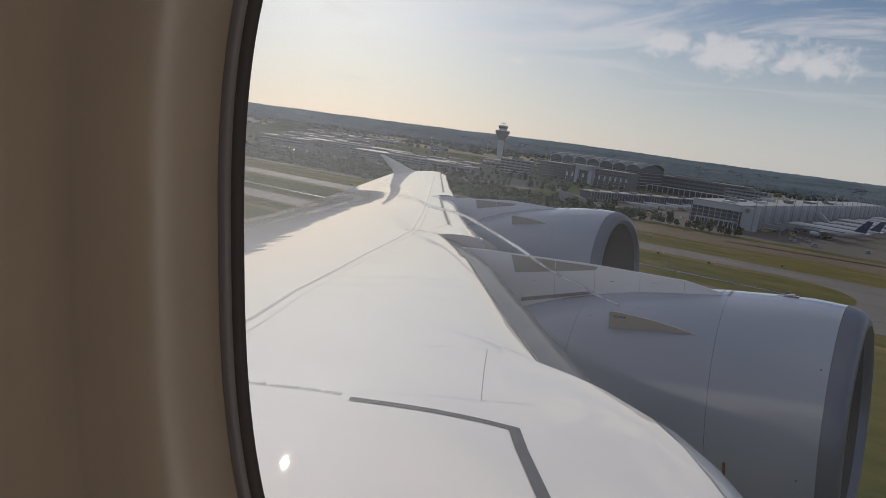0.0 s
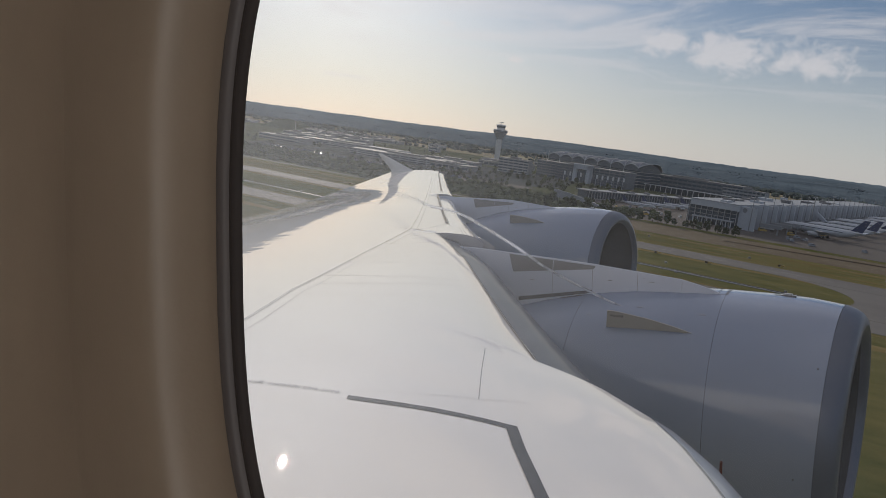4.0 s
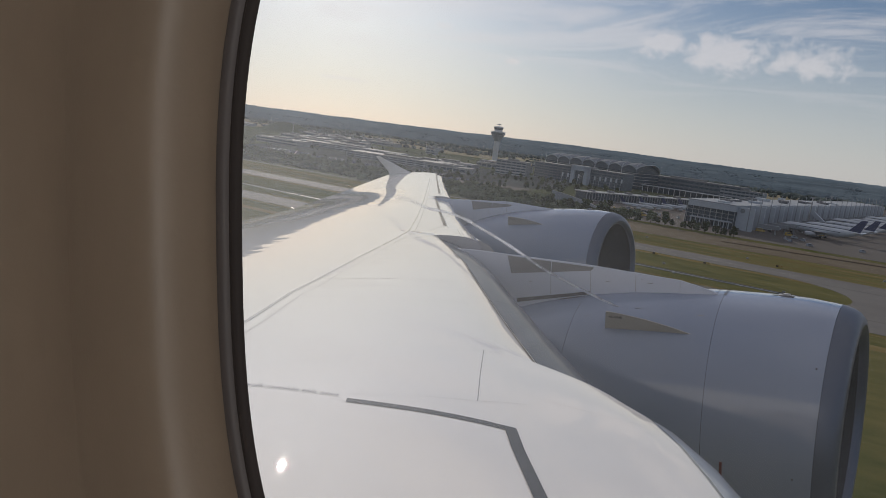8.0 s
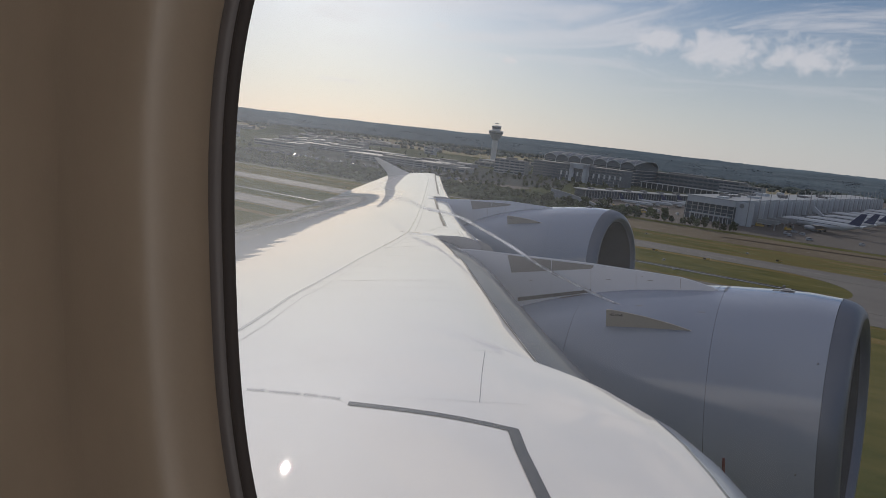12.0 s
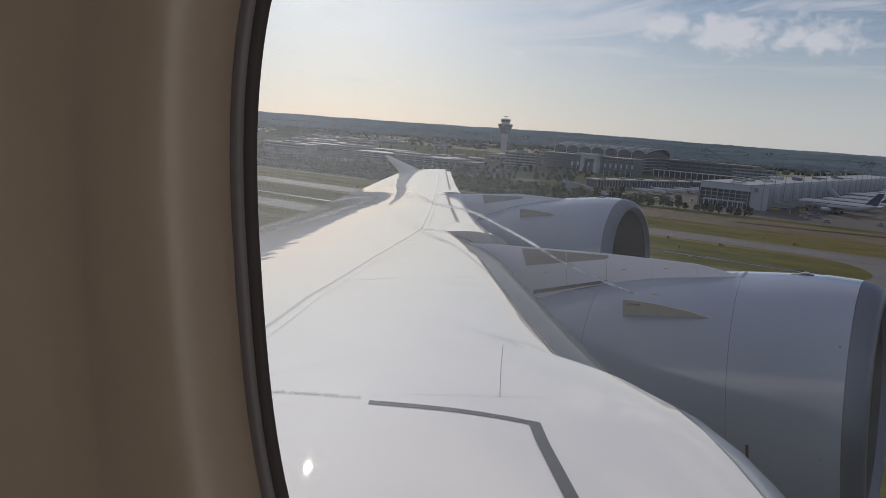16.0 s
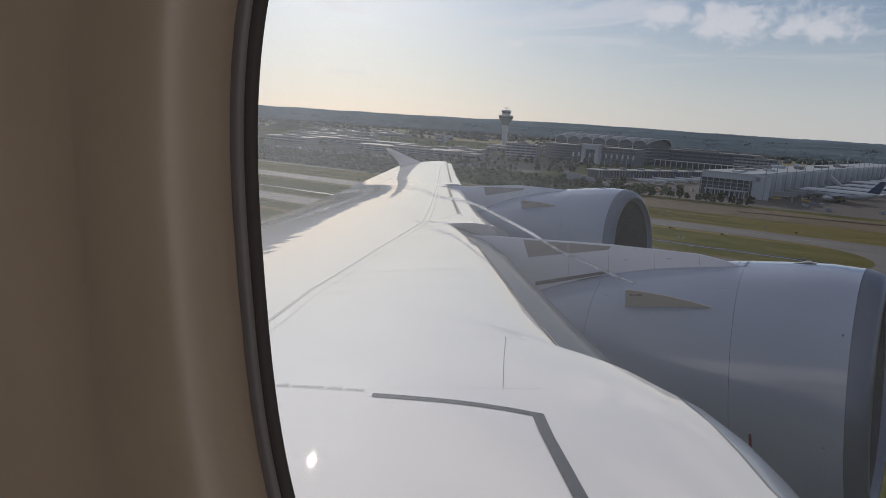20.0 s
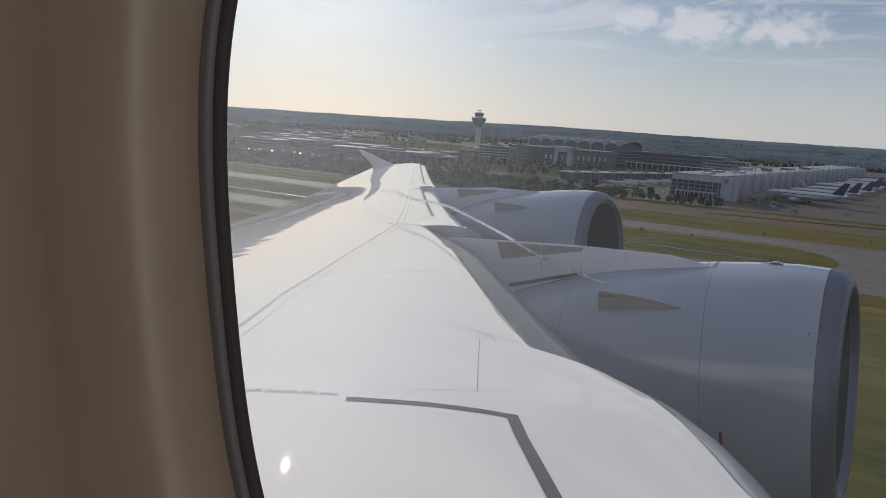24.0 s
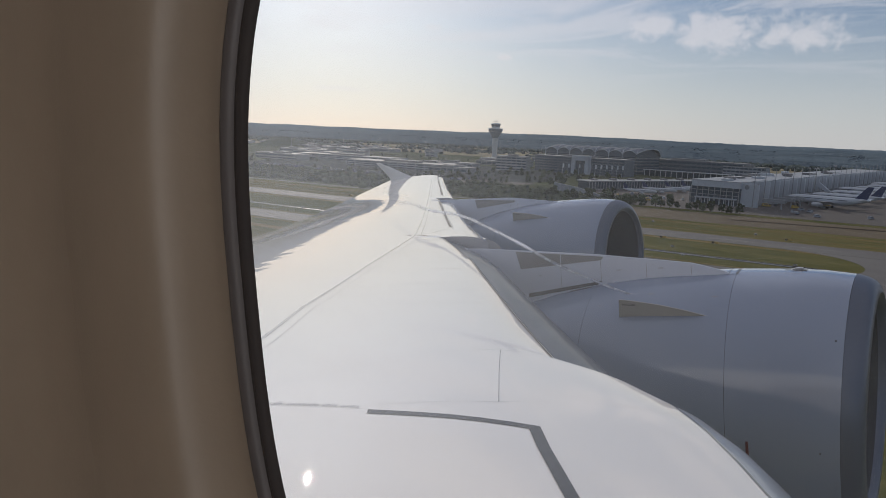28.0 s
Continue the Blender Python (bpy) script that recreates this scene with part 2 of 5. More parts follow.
def pane_material():
    m = bpy.data.materials.new("acrylic_pane")
    m.use_nodes = True
    t = m.node_tree
    t.nodes.remove(t.nodes["Principled BSDF"])
    out = t.nodes["Material Output"]
    clear, gloss, dust_haze = t.nodes.new("ShaderNodeBsdfTransparent"), t.nodes.new("ShaderNodeBsdfGlossy"), t.nodes.new("ShaderNodeBsdfTranslucent")
    clear.inputs[0].default_value = (0.97, 0.975, 0.98, 1)
    gloss.inputs["Roughness"].default_value = 0.02
    # translucent film: window dust that also stands for haze over the view
    dust_haze.inputs[0].default_value = (0.80, 0.85, 0.93, 1)
    fres = node(t, "ShaderNodeFresnel", IOR=1.3)
    mixa, mixb = t.nodes.new("ShaderNodeMixShader"), t.nodes.new("ShaderNodeMixShader")
    tc = t.nodes.new("ShaderNodeTexCoord")
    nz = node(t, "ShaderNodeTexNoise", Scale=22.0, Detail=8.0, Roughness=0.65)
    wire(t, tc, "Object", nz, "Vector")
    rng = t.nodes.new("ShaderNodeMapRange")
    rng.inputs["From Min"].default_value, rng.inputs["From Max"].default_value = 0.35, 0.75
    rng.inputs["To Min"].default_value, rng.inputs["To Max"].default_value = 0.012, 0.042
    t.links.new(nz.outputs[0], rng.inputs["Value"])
    t.links.new(math_node(t, "MULTIPLY", fres.outputs[0], 0.05), mixa.inputs[0])
    wire(t, clear, 0, mixa, 1), wire(t, gloss, 0, mixa, 2)
    # a stronger veil towards the aft seal imitates sun glare and haze
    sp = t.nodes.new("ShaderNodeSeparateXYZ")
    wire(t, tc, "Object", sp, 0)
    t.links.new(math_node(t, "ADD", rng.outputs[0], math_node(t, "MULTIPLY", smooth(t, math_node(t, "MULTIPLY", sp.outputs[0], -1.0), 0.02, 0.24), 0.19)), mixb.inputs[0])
    wire(t, mixa, 0, mixb, 1), wire(t, dust_haze, 0, mixb, 2)
    wire(t, mixb, 0, out, 0)
    return m


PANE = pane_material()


def vapour_material(lo, hi):
    m = bpy.data.materials.new("vapour")
    m.use_nodes = True
    t = m.node_tree
    t.nodes.remove(t.nodes["Principled BSDF"])
    clear, mist, mixa = t.nodes.new("ShaderNodeBsdfTransparent"), t.nodes.new("ShaderNodeBsdfTranslucent"), t.nodes.new("ShaderNodeMixShader")
    mist.inputs[0].default_value = (0.95, 0.96, 0.98, 1)
    lw = node(t, "ShaderNodeTexNoise", Scale=3.0, Detail=5.0)
    tc = t.nodes.new("ShaderNodeTexCoord")
    sp = t.nodes.new("ShaderNodeSeparateXYZ")
    wire(t, tc, "Object", lw, "Vector"), wire(t, tc, "Object", sp, 0)
    # thins out far behind the strake
    t.links.new(math_node(t, "MULTIPLY", smooth(t, lw.outputs[0], lo, hi), smooth(t, sp.outputs[0], -17.0, -5.5)), mixa.inputs[0])
    wire(t, clear, 0, mixa, 1), wire(t, mist, 0, mixa, 2), wire(t, mixa, 0, t.nodes["Material Output"], 0)
    return m


VAPOUR, VAPOUR_THIN = vapour_material(-0.4, 0.9), vapour_material(0.05, 1.4)


# ---- mesh helpers ----
def link_mesh(name, bm, material, smooth_shade=True):
    me = bpy.data.meshes.new(name)
    bmesh.ops.recalc_face_normals(bm, faces=bm.faces)
    bm.to_mesh(me)
    bm.free()
    me.materials.append(material)
    if smooth_shade:
        me.polygons.foreach_set("use_smooth", [True] * len(me.polygons))
        me.set_sharp_from_angle(angle=radians(35))
    return new(name, me)


def part(name, bm, material, parent, label="", smooth_shade=True):
    ob = link_mesh(name, bm, material, smooth_shade)
    ob.parent = parent
    return tagged(ob, label)


def box(bm, x0, x1, y0, y1, z0, z1, m=None):
    v = [bm.verts.new((m @ Vector(p)) if m else p) for p in ((x0, y0, z0), (x1, y0, z0), (x1, y1, z0), (x0, y1, z0), (x0, y0, z1), (x1, y0, z1), (x1, y1, z1), (x0, y1, z1))]
    for q in ((0, 3, 2, 1), (4, 5, 6, 7), (0, 1, 5, 4), (1, 2, 6, 5), (2, 3, 7, 6), (3, 0, 4, 7)):
        bm.faces.new([v[i] for i in q])
    return bm


def boxed(*args):
    return box(bmesh.new(), *args)


def grid(bm, rows, closed=False, caps=False):
    """Skins rows of points with quads; closed joins each row's ends."""
    vs = [[bm.verts.new(p) for p in row] for row in rows]
    for a, b in zip(vs, vs[1:]):
        n = len(a)
        for i in range(n if closed else n - 1):
            bm.faces.new((a[i], a[(i + 1) % n], b[(i + 1) % n], b[i]))
    if caps:
        bm.faces.new(vs[0]), bm.faces.new(vs[-1][::-1])
    return bm


def ring(x, yc, zc, r, n=48, rz=None):
    return [(x, yc + r * math.cos(a), zc + (rz or r) * math.sin(a)) for a in (2 * math.pi * i / n for i in range(n))]


def tube(bm, pts, radii, n=10):
    rows = []
    for i, p in enumerate(pts):
        p = Vector(p)
        d = (Vector(pts[min(i + 1, len(pts) - 1)]) - Vector(pts[max(i - 1, 0)])).normalized()
        side = d.cross(Vector((0, 0, 1)) if abs(d.z) < 0.9 else Vector((1, 0, 0))).normalized()
        top = side.cross(d)
        r = radii[i] if hasattr(radii, "__len__") else radii
        rows.append([p + side * r * math.cos(a) + top * r * math.sin(a) for a in (2 * math.pi * k / n for k in range(n))])
    return grid(bm, rows, closed=True, caps=True)


def lerp(v, xs, ys):
    return float(np.interp(v, xs, ys))


# ---- cabin: wall, windows, shell ----
WX, WZ, WA, WB, WN = -0.0870, -0.0355, 0.1399, 0.190, 2.68
PITCH = 0.56


def oval(off, y, n=72, cx=WX, cz=WZ, p=WN):
    pts = []
    for i in range(n):
        a = 2 * math.pi * i / n
        c, s = math.cos(a), math.sin(a)
        pts.append((cx + (WA + off) * math.copysign(abs(c) ** (2 / p), c), y, cz + (WB + off) * math.copysign(abs(s) ** (2 / p), s)))
    return pts


def rectangle_like(pts, x0, x1, z0, z1, y):
    """The points pushed out from the opening's middle to a rectangle."""
    cx, cz, out = WX, WZ, []
    for x, _, z in pts:
        dx, dz = x - cx, z - cz
        k = min(((x1 - cx) / dx if dx > 1e-9 else (x0 - cx) / dx if dx < -1e-9 else 1e9), ((z1 - cz) / dz if dz > 1e-9 else (z0 - cz) / dz if dz < -1e-9 else 1e9))
        out.append((cx + dx * k, y, cz + dz * k))
    return out


def window_bay(dx, n):
    shift = Matrix.Translation((dx, 0, 0))
    reveal = [oval(0.075, 0.250), oval(0.032, 0.224), oval(0.020, 0.2165), oval(0.0175, 0.2120), oval(0.0150, 0.2085)]
    rows = [oval(0.0146, 0.2085), oval(0.0155, 0.2068), oval(0.018, 0.2010), oval(0.0225, 0.1945), oval(0.026, 0.1900), oval(0.030, 0.1870), oval(0.034, 0.1853), oval(0.041, 0.1845), oval(0.05, 0.1850), oval(0.065, 0.1868), oval(0.085, 0.1905), oval(0.11, 0.197)]
    for e in (0.025, 0.0):
        rows.append(rectangle_like(rows[-1], WX - PITCH / 2 + e, WX + PITCH / 2 - e, -0.5 + e, 0.4 - e, 0.200))
    wall = link_mesh("wall_cabin" if n == 0 else f"wall_cabin_{n}", grid(bmesh.new(), rows, closed=True), LINING)
    wall.matrix_world = ATT @ shift
    tagged(wall, "beige moulded cabin sidewall panel round a window", "wall", kind="structure")
    win = tagged(new(f"window_{n + 1}"), "oval aircraft cabin window with a dark rubber seal", "window", kind="structure")
    win.matrix_world = ATT @ shift
    part("reveal", grid(bmesh.new(), reveal, closed=True), REVEAL, win, "grey-beige moulded window surround")
    prof = [(0.022, 0.2150), (0.008, 0.2125), (0.001, 0.2112), (0.0, 0.2105), (0.0006, 0.2092), (0.0022, 0.2080), (0.0042, 0.2078), (0.0054, 0.2086), (0.0062, 0.2086), (0.0074, 0.2072), (0.0095, 0.2062), (0.0118, 0.2064), (0.0132, 0.2074), (0.0140, 0.2092), (0.0140, 0.214)]
    part("gasket", grid(bmesh.new(), [oval(o, y, 128) for o, y in prof[:9]], closed=True), RUBBER, win, "dark ribbed rubber window seal")
    part("gasket_lip", grid(bmesh.new(), [oval(o, y, 128) for o, y in prof[8:]], closed=True), RUBBER_BROWN, win, "brown-grey outer lip of the seal")
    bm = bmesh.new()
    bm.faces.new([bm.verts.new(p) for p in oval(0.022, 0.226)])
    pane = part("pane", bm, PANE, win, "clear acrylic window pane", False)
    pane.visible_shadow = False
    part("outer_frame", grid(bmesh.new(), [oval(0.075, 0.250), rectangle_like(oval(0.075, 0.25), WX - PITCH / 2, WX + PITCH / 2, -0.5, 0.4, 0.252)], closed=True), WHITE, win)
    return wall


for n, k in enumerate((0, -1, 1, -2, 2, 3, 4, 5, 6, 7)):
    window_bay(k * PITCH, n)


def shell(name, bounds, material, label, category):
    ob = link_mesh(name, boxed(*bounds), material, False)
    ob.matrix_world = ATT
    return tagged(ob, label, category, kind="structure")


XA, XB = WX - 2.5 * PITCH, WX + 7.5 * PITCH
shell("wall_lower", (XA, XB, 0.200, 0.30, -1.05, -0.5), LINING, "beige lower cabin sidewall panel", "wall")
shell("wall_upper", (XA, XB, 0.200, 0.30, 0.4, 1.1), LINING, "beige upper cabin sidewall panel", "wall")
shell("wall_aft", (XA - 0.05, XA, -5.8, 0.30, -1.05, 1.1), LINING, "beige cabin partition", "wall")
shell("wall_forward", (XB, XB + 0.05, -5.8, 0.30, -1.05, 1.1), LINING, "beige cabin partition", "wall")
shell("wall_far", (XA, XB, -5.85, -5.8, -1.05, 1.1), LINING, "beige far cabin sidewall", "wall")
shell("floor", (XA, XB, -5.8, 0.30, -1.10, -1.05), CARPET, "dark blue cabin carpet floor", "floor")
shell("ceiling", (XA, XB, -5.8, 0.30, 1.1, 1.15), CEIL, "pale cabin ceiling panel", "ceiling")
for k in range(-2, 8):
    far = tagged(new(f"window_far_{k + 3}"), "oval cabin window in the far sidewall", "window", kind="structure")
    far.matrix_world = ATT @ Matrix.Translation((k * PITCH, 0, 0))
    part("reveal", grid(bmesh.new(), [oval(0.05, -5.797), oval(0.035, -5.775), oval(0.01, -5.785), oval(0.0, -5.796)], closed=True), REVEAL, far, "beige moulded window surround")
# unseen far windows are bare rims; added area lamps give their daylight to the cabin
for k in range(3, 8):
    glow = new("window_daylight", bpy.data.lights.new("window_daylight", "AREA"))
    glow.data.shape, glow.data.size, glow.data.size_y, glow.data.energy, glow.data.color = "RECTANGLE", 0.26, 0.38, 18.0, (1.0, 0.92, 0.83)
    glow.matrix_world = ATT @ look((WX + k * PITCH, -5.78, WZ), (WX + k * PITCH, 0, WZ))

# ---- the airliner: wing, engines, pylons ----
airliner = tagged(new("airliner"), "white four-engined airliner wing climbing after take-off", "aircraft")
airliner.matrix_world = ATT
TIP = 36.5


def x_le(y):
    return 1.385 - 0.645 * y


def x_te(y):
    return -16 - 0.125 * y - 0.225 * 2.0 * math.log1p(math.exp((y - 12.5) / 2.0))


def bulge(s):
    s = min(max(s, 0), 1)
    return 10 * (0.2969 * s**0.5 - 0.126 * s - 0.3516 * s * s + 0.2843 * s**3 - 0.1015 * s**4)


NOSE_Z = np.polyfit([0, 4, 11.45, 22.3, 36.5], [-1.75, -1.6, -1.2, -0.25, 1.4], 3)
TAIL_Z = np.polyfit([0, 12, 18.65, 26.9, 36.5], [-2.2, -1.493, -0.986, 0.317, 1.62], 3)

TWIST = np.polyfit([0, 4, 7.5, 9.9, 14.1, 18.9, 23.4, 28, 36.5], [0.33, 0.32, 0.28, 0.23, 0.09, -0.03, -0.09, -0.12, -0.12], 4)


def top_bulge(s, y):
    """Upper side: a flat crown that falls away towards the trailing edge."""
    return bulge(s) if s < 0.3 else 1 - min((s - 0.3) / 0.7, 1) ** (2.8 - 1.0 * math.tanh((y - 19) / 5))


def chord_z(s, y):
    zl, zt = float(np.polyval(NOSE_Z, y)), float(np.polyval(TAIL_Z, y))
    return zl + (zt - zl) * s


def ease(v, lo, hi):
    u = min(max((v - lo) / (hi - lo), 0.0), 1.0)
    return u * u * (3 - 2 * u)


def wing_z(x, y):
    """Height of the wing's upper skin."""
    a, b = x_le(y), x_te(y)
    s = (a - x) / (a - b)
    aft = float(np.polyval(TWIST, y)) * (max(0.0, s - 0.15) / 0.85) ** 1.4
    # the crown carries on level behind the spar and then falls to the flaps
    u = min(max(s - 0.12, 0.0) / 0.88, 1.0)
    aft += 0.185 * (a - b) * ease(y, 0.92, 15.33) * (1 - ease(y, 16.18, 27.28)) * u**1.5 * (1 - u) ** 2.29
    if 4.75 < y < 12.065:
        # the skin rolls over towards the slot of the drooped nose
        aft -= 0.020 * ease(y, 4.75, 6.0) * max(0.0, (gap_s(y) + 0.026 - s) / 0.026) ** 2
    return chord_z(s, y) + lerp(y, [0, 36.5], [0.055, 0.042]) * (a - b) * top_bulge(s, y) + aft


def wing_low(s, y):
    return chord_z(s, y) + float(np.polyval(TWIST, y)) * (max(0.0, s - 0.15) / 0.85) ** 1.4 - lerp(y, [0, 36.5], [0.05, 0.035]) * (x_le(y) - x_te(y)) * bulge(s)


def at_s(s, y):
    return x_le(y) - s * (x_le(y) - x_te(y))


def gap_s(y):
    """Where the fixed upper skin ends in front, as a share of the chord."""
    return lerp(y, [4.75, 9.6, 12.06, 12.07, 13.3, 14.0, 22.86, 22.87, 23.5, 24.2, 36.5], [0.021, 0.045, 0.083, 0.03, 0.03, 0.058, 0.085, 0.03, 0.03, 0.058, 0.062])


# fuselage skin round the cabin, left open where the window panels stand
def hull(z):
    return -3.30 + 3.57 * math.sqrt(max(0.0, 1 - ((z + 0.1) / (4.1 if z < -0.1 else 5.9)) ** 2))


def hull_rows(zs, x0, x1):
    return [[(x, hull(z), z) for z in zs] for x in np.linspace(x0, x1, 9)]


upper, lower = list(np.linspace(0.4, 5.8, 20)), list(np.linspace(-4.2, -0.5, 16))
for zs, x0, x1 in ((upper, -14.0, 12.0), (lower, -14.0, 12.0), ([-0.5, -0.2, 0.1, 0.4], -14.0, XA), ([-0.5, -0.2, 0.1, 0.4], XB, 12.0)):
    part("fuselage_skin", grid(bmesh.new(), hull_rows(zs, x0, x1)), WHITE, airliner, "white curved fuselage skin")

bm = bmesh.new()
rows = []
for y in list(np.linspace(-0.6, 4.72, 24)) + list(np.linspace(4.74, 12.06, 50)) + list(np.linspace(12.075, 22.86, 42)) + list(np.linspace(22.875, TIP, 50)):
    g = 0.045 if y < 4.73 else gap_s(y)
    ss = [g + (1 - g) * (1 - math.cos(math.pi * k / 80)) / 2 for k in range(81)]
    row = [(at_s(s, y), y, wing_z(at_s(s, y), y)) for s in ss]
    row += [(at_s(s, y), y, wing_low(s, y) - 0.01) for s in ss[::-8]]
    rows.append(row)
part("wing", grid(bm, rows, closed=True, caps=True), WHITE, airliner, "glossy white upper wing skin")

# fixed leading edge by the root
def root_row(y):
    """The rounded nose section at one station of the root."""
    x0 = at_s(0.0452, y)
    z0, steep = wing_z(x0, y), (wing_z(x0, y) - wing_z(x0 + 0.05, y)) / 0.05
    nose, zn = x_le(y) + lerp(y, [1.5, 3.3, 3.9, 4.35, 4.72], [0.535, 0.57, 0.655, 0.615, 0.40]), chord_z(0, y) - 0.02
    reach = (nose - x0) * 0.62
    p0, p1, p2, p3 = Vector((x0, z0)), Vector((x0 + reach, z0 - reach * steep * 0.9)), Vector((nose, zn + 0.24)), Vector((nose, zn))
    row = []
    for k in range(15):
        u = k / 14
        q = (1 - u) ** 3 * p0 + 3 * u * (1 - u) ** 2 * p1 + 3 * u * u * (1 - u) * p2 + u**3 * p3
        row.append((q.x, y, q.y))
    return row + [(nose - (nose - x0) * 0.25 * k, y, zn - 0.45 * (k / 4) ** 0.6) for k in range(1, 5)]


rows = [root_row(y) for y in np.linspace(-0.6, 4.72, 16)]
part("root_joint", grid(bmesh.new(), [[Vector(q) + Vector((0.002, 0, 0.0035)) for q in (root_row(3.80 + d + 0.42 * (k / 8) ** 1.1)[k] for k in range(9))] for d in (0.0, 0.0022)]), RIB, airliner, "fine joint across the root leading edge")
part("root_leading_edge", grid(bmesh.new(), [row[:9] for row in rows]), WHITE, airliner, "white fixed leading edge at the wing root")
part("leading_edge_strip", grid(bmesh.new(), [row[8:] for row in rows]), EDGE, airliner, "grey metal edge strip at the wing root")
part("edge_joint", grid(bmesh.new(), [[Vector(row[8]) + Vector((0.004, 0, 0.002)), Vector(row[8]).lerp(Vector(row[9]), 0.16) + Vector((0.005, 0, 0.002))] for row in rows]), SEAM, airliner, "thin dark joint along the edge strip")
part("root_end_rib", grid(bmesh.new(), [[(x, y - 0.002, z) for x, y, z in rows[-1][:10]], [(x, y - 0.002, z) for x, y, z in rows[-1][:9:-1]] + [rows[-1][9]]]), WHITE, airliner)


def nose_strip(name, y0, y1, reach, drop, material, label, start=0.0, tilt=0.0):
    """A drooped leading-edge panel in front of the fixed skin."""
    rows = []
    span = reach if isinstance(reach, tuple) else (reach, reach)
    for y in np.linspace(y0, y1, max(6, int((y1 - y0) * 2))):
        reach, fall = lerp(y, [y0, y1], span), lerp(y, [y0, y1], [0, tilt])
        s = gap_s(y) - 0.004
        xg = at_s(s, y)
        zg = wing_z(xg, y) - start
        row = []
        for k in range(15):
            a = k / 14
            b = a * math.pi * 0.62
            row.append((xg + reach * math.sin(b) ** 0.9 if b < math.pi / 2 else xg + reach * (1 - 0.6 * (1 - math.sin(b))), y, zg - drop * (1 - math.cos(b)) - fall * min(1.0, b / 1.57) * reach))
        row += [(xg + 0.02, y, row[-1][2]), (xg + 0.02, y, zg - 0.03)]
        rows.append(row)
    ob = part(name, grid(bmesh.new(), rows, closed=True), material, airliner, label)
    for k, out in ((0, -0.002), (-1, 0.002)):
        bm = bmesh.new()
        bm.faces.new([bm.verts.new((x, y + out, z)) for x, y, z in rows[k]])
        part("end_rib", bm, END, ob, "flat grey end face", False)
    return ob


for y0, y1, span in ((4.78, 7.2, 0.62), (7.205, 9.6, 0.62), (9.605, 12.04, (0.62, 0.98))):
    nose_strip("droop_nose", y0, y1, span, 0.42, SLAT, "drooped inboard leading edge, white paint toned down for shade", 0.03, 0.38 if y1 > 12 else 0.0)
for y0, y1, span in ((13.35, 17.4, (0.8, 0.65)), (17.44, 22.84, (0.65, 0.7)), (23.6, 27.8, (0.6, 0.5)), (27.84, 32.0, 0.45), (32.04, 36.1, 0.42)):
    nose_strip("slat", y0, y1, span, 0.32, WHITE, "extended leading-edge slat", 0.05)
# blunt covers beside the pylons, their crown level with the skin behind
BLUNT = [(-1.04, 0.0), (-0.8, 0.005), (-0.5, -0.004), (-0.3, -0.022), (-0.18, -0.05), (-0.08, -0.09), (0.0, -0.14), (0.045, -0.20), (0.06, -0.28), (0.045, -0.35), (0.0, -0.42), (-0.1, -0.5), (-1.04, -0.5)]
for y0, y1, big in ((12.075, 13.32, 1.0), (22.875, 23.57, 0.8)):
    rows = [[(x_le(y) + dx * big, y, wing_z(x_le(y) - 1.04 * big, y) + 0.004 + dz * big) for dx, dz in BLUNT] for y in np.linspace(y0, y1, 6)]
    cover = part("leading_edge_fairing", grid(bmesh.new(), rows, closed=True), WHITE, airliner, "rounded leading-edge cover beside the pylon")
    for row, out in ((rows[0], -0.018), (rows[-1], 0.002)):
        bm = bmesh.new()
        bm.faces.new([bm.verts.new((x, y + out, z)) for x, y, z in row])
        part("end_rib", bm, END, cover, "flat grey end face", False)
    for d in (-0.34, -0.42):
        part("cover_joint", grid(bmesh.new(), [[(x_le(y) + (d + w) * big, y, wing_z(x_le(y) - 1.04 * big, y) + (0.0075 + lerp(d + w, [q[0] for q in BLUNT[:9]], [q[1] for q in BLUNT[:9]])) * 1.0) for w in (0.0, 0.01)] for y in np.linspace(y0 + 0.02, y1 - 0.02, 6)]), RIB, cover, "fine joint along the cover")


def on_skin(name, pts, width, material, label="", lift=0.003):
    """A painted band or joint laid along plan points on the upper skin."""
    fine = []
    for (xa, ya), (xb, yb) in zip(pts, pts[1:]):
        n = max(2, int(math.hypot(xb - xa, yb - ya) / 0.25))
        fine += [(xa + (xb - xa) * k / n, ya + (yb - ya) * k / n) for k in range(n)]
    fine.append(pts[-1])
    rows = []
    for i, (x, y) in enumerate(fine):
        d = Vector(fine[min(i + 1, len(fine) - 1)]) - Vector(fine[max(i - 1, 0)])
        side = Vector((-d.y, d.x)).normalized() * width / 2
        rows.append([(x + side.x * k, y + side.y * k, wing_z(x + side.x * k, y + side.y * k) + lift) for k in (-1, 0, 1)])
    return part(name, grid(bmesh.new(), rows), material, airliner, label)


# walkway marking: two bands with a mitred corner
on_skin("walkway_marking", [(-2.15, 2.662), (-2.03, 2.732), (-1.79, 2.882), (-1.55, 3.022), (-1.435, 3.085)], 0.060, MARK, "grey painted walkway line")
on_skin("walkway_marking", [(-1.462, 3.108), (-1.305, 2.863), (-1.045, 2.493), (-0.77, 2.10), (-0.50, 1.70)], 0.064, MARK, "grey painted walkway line", 0.0036)


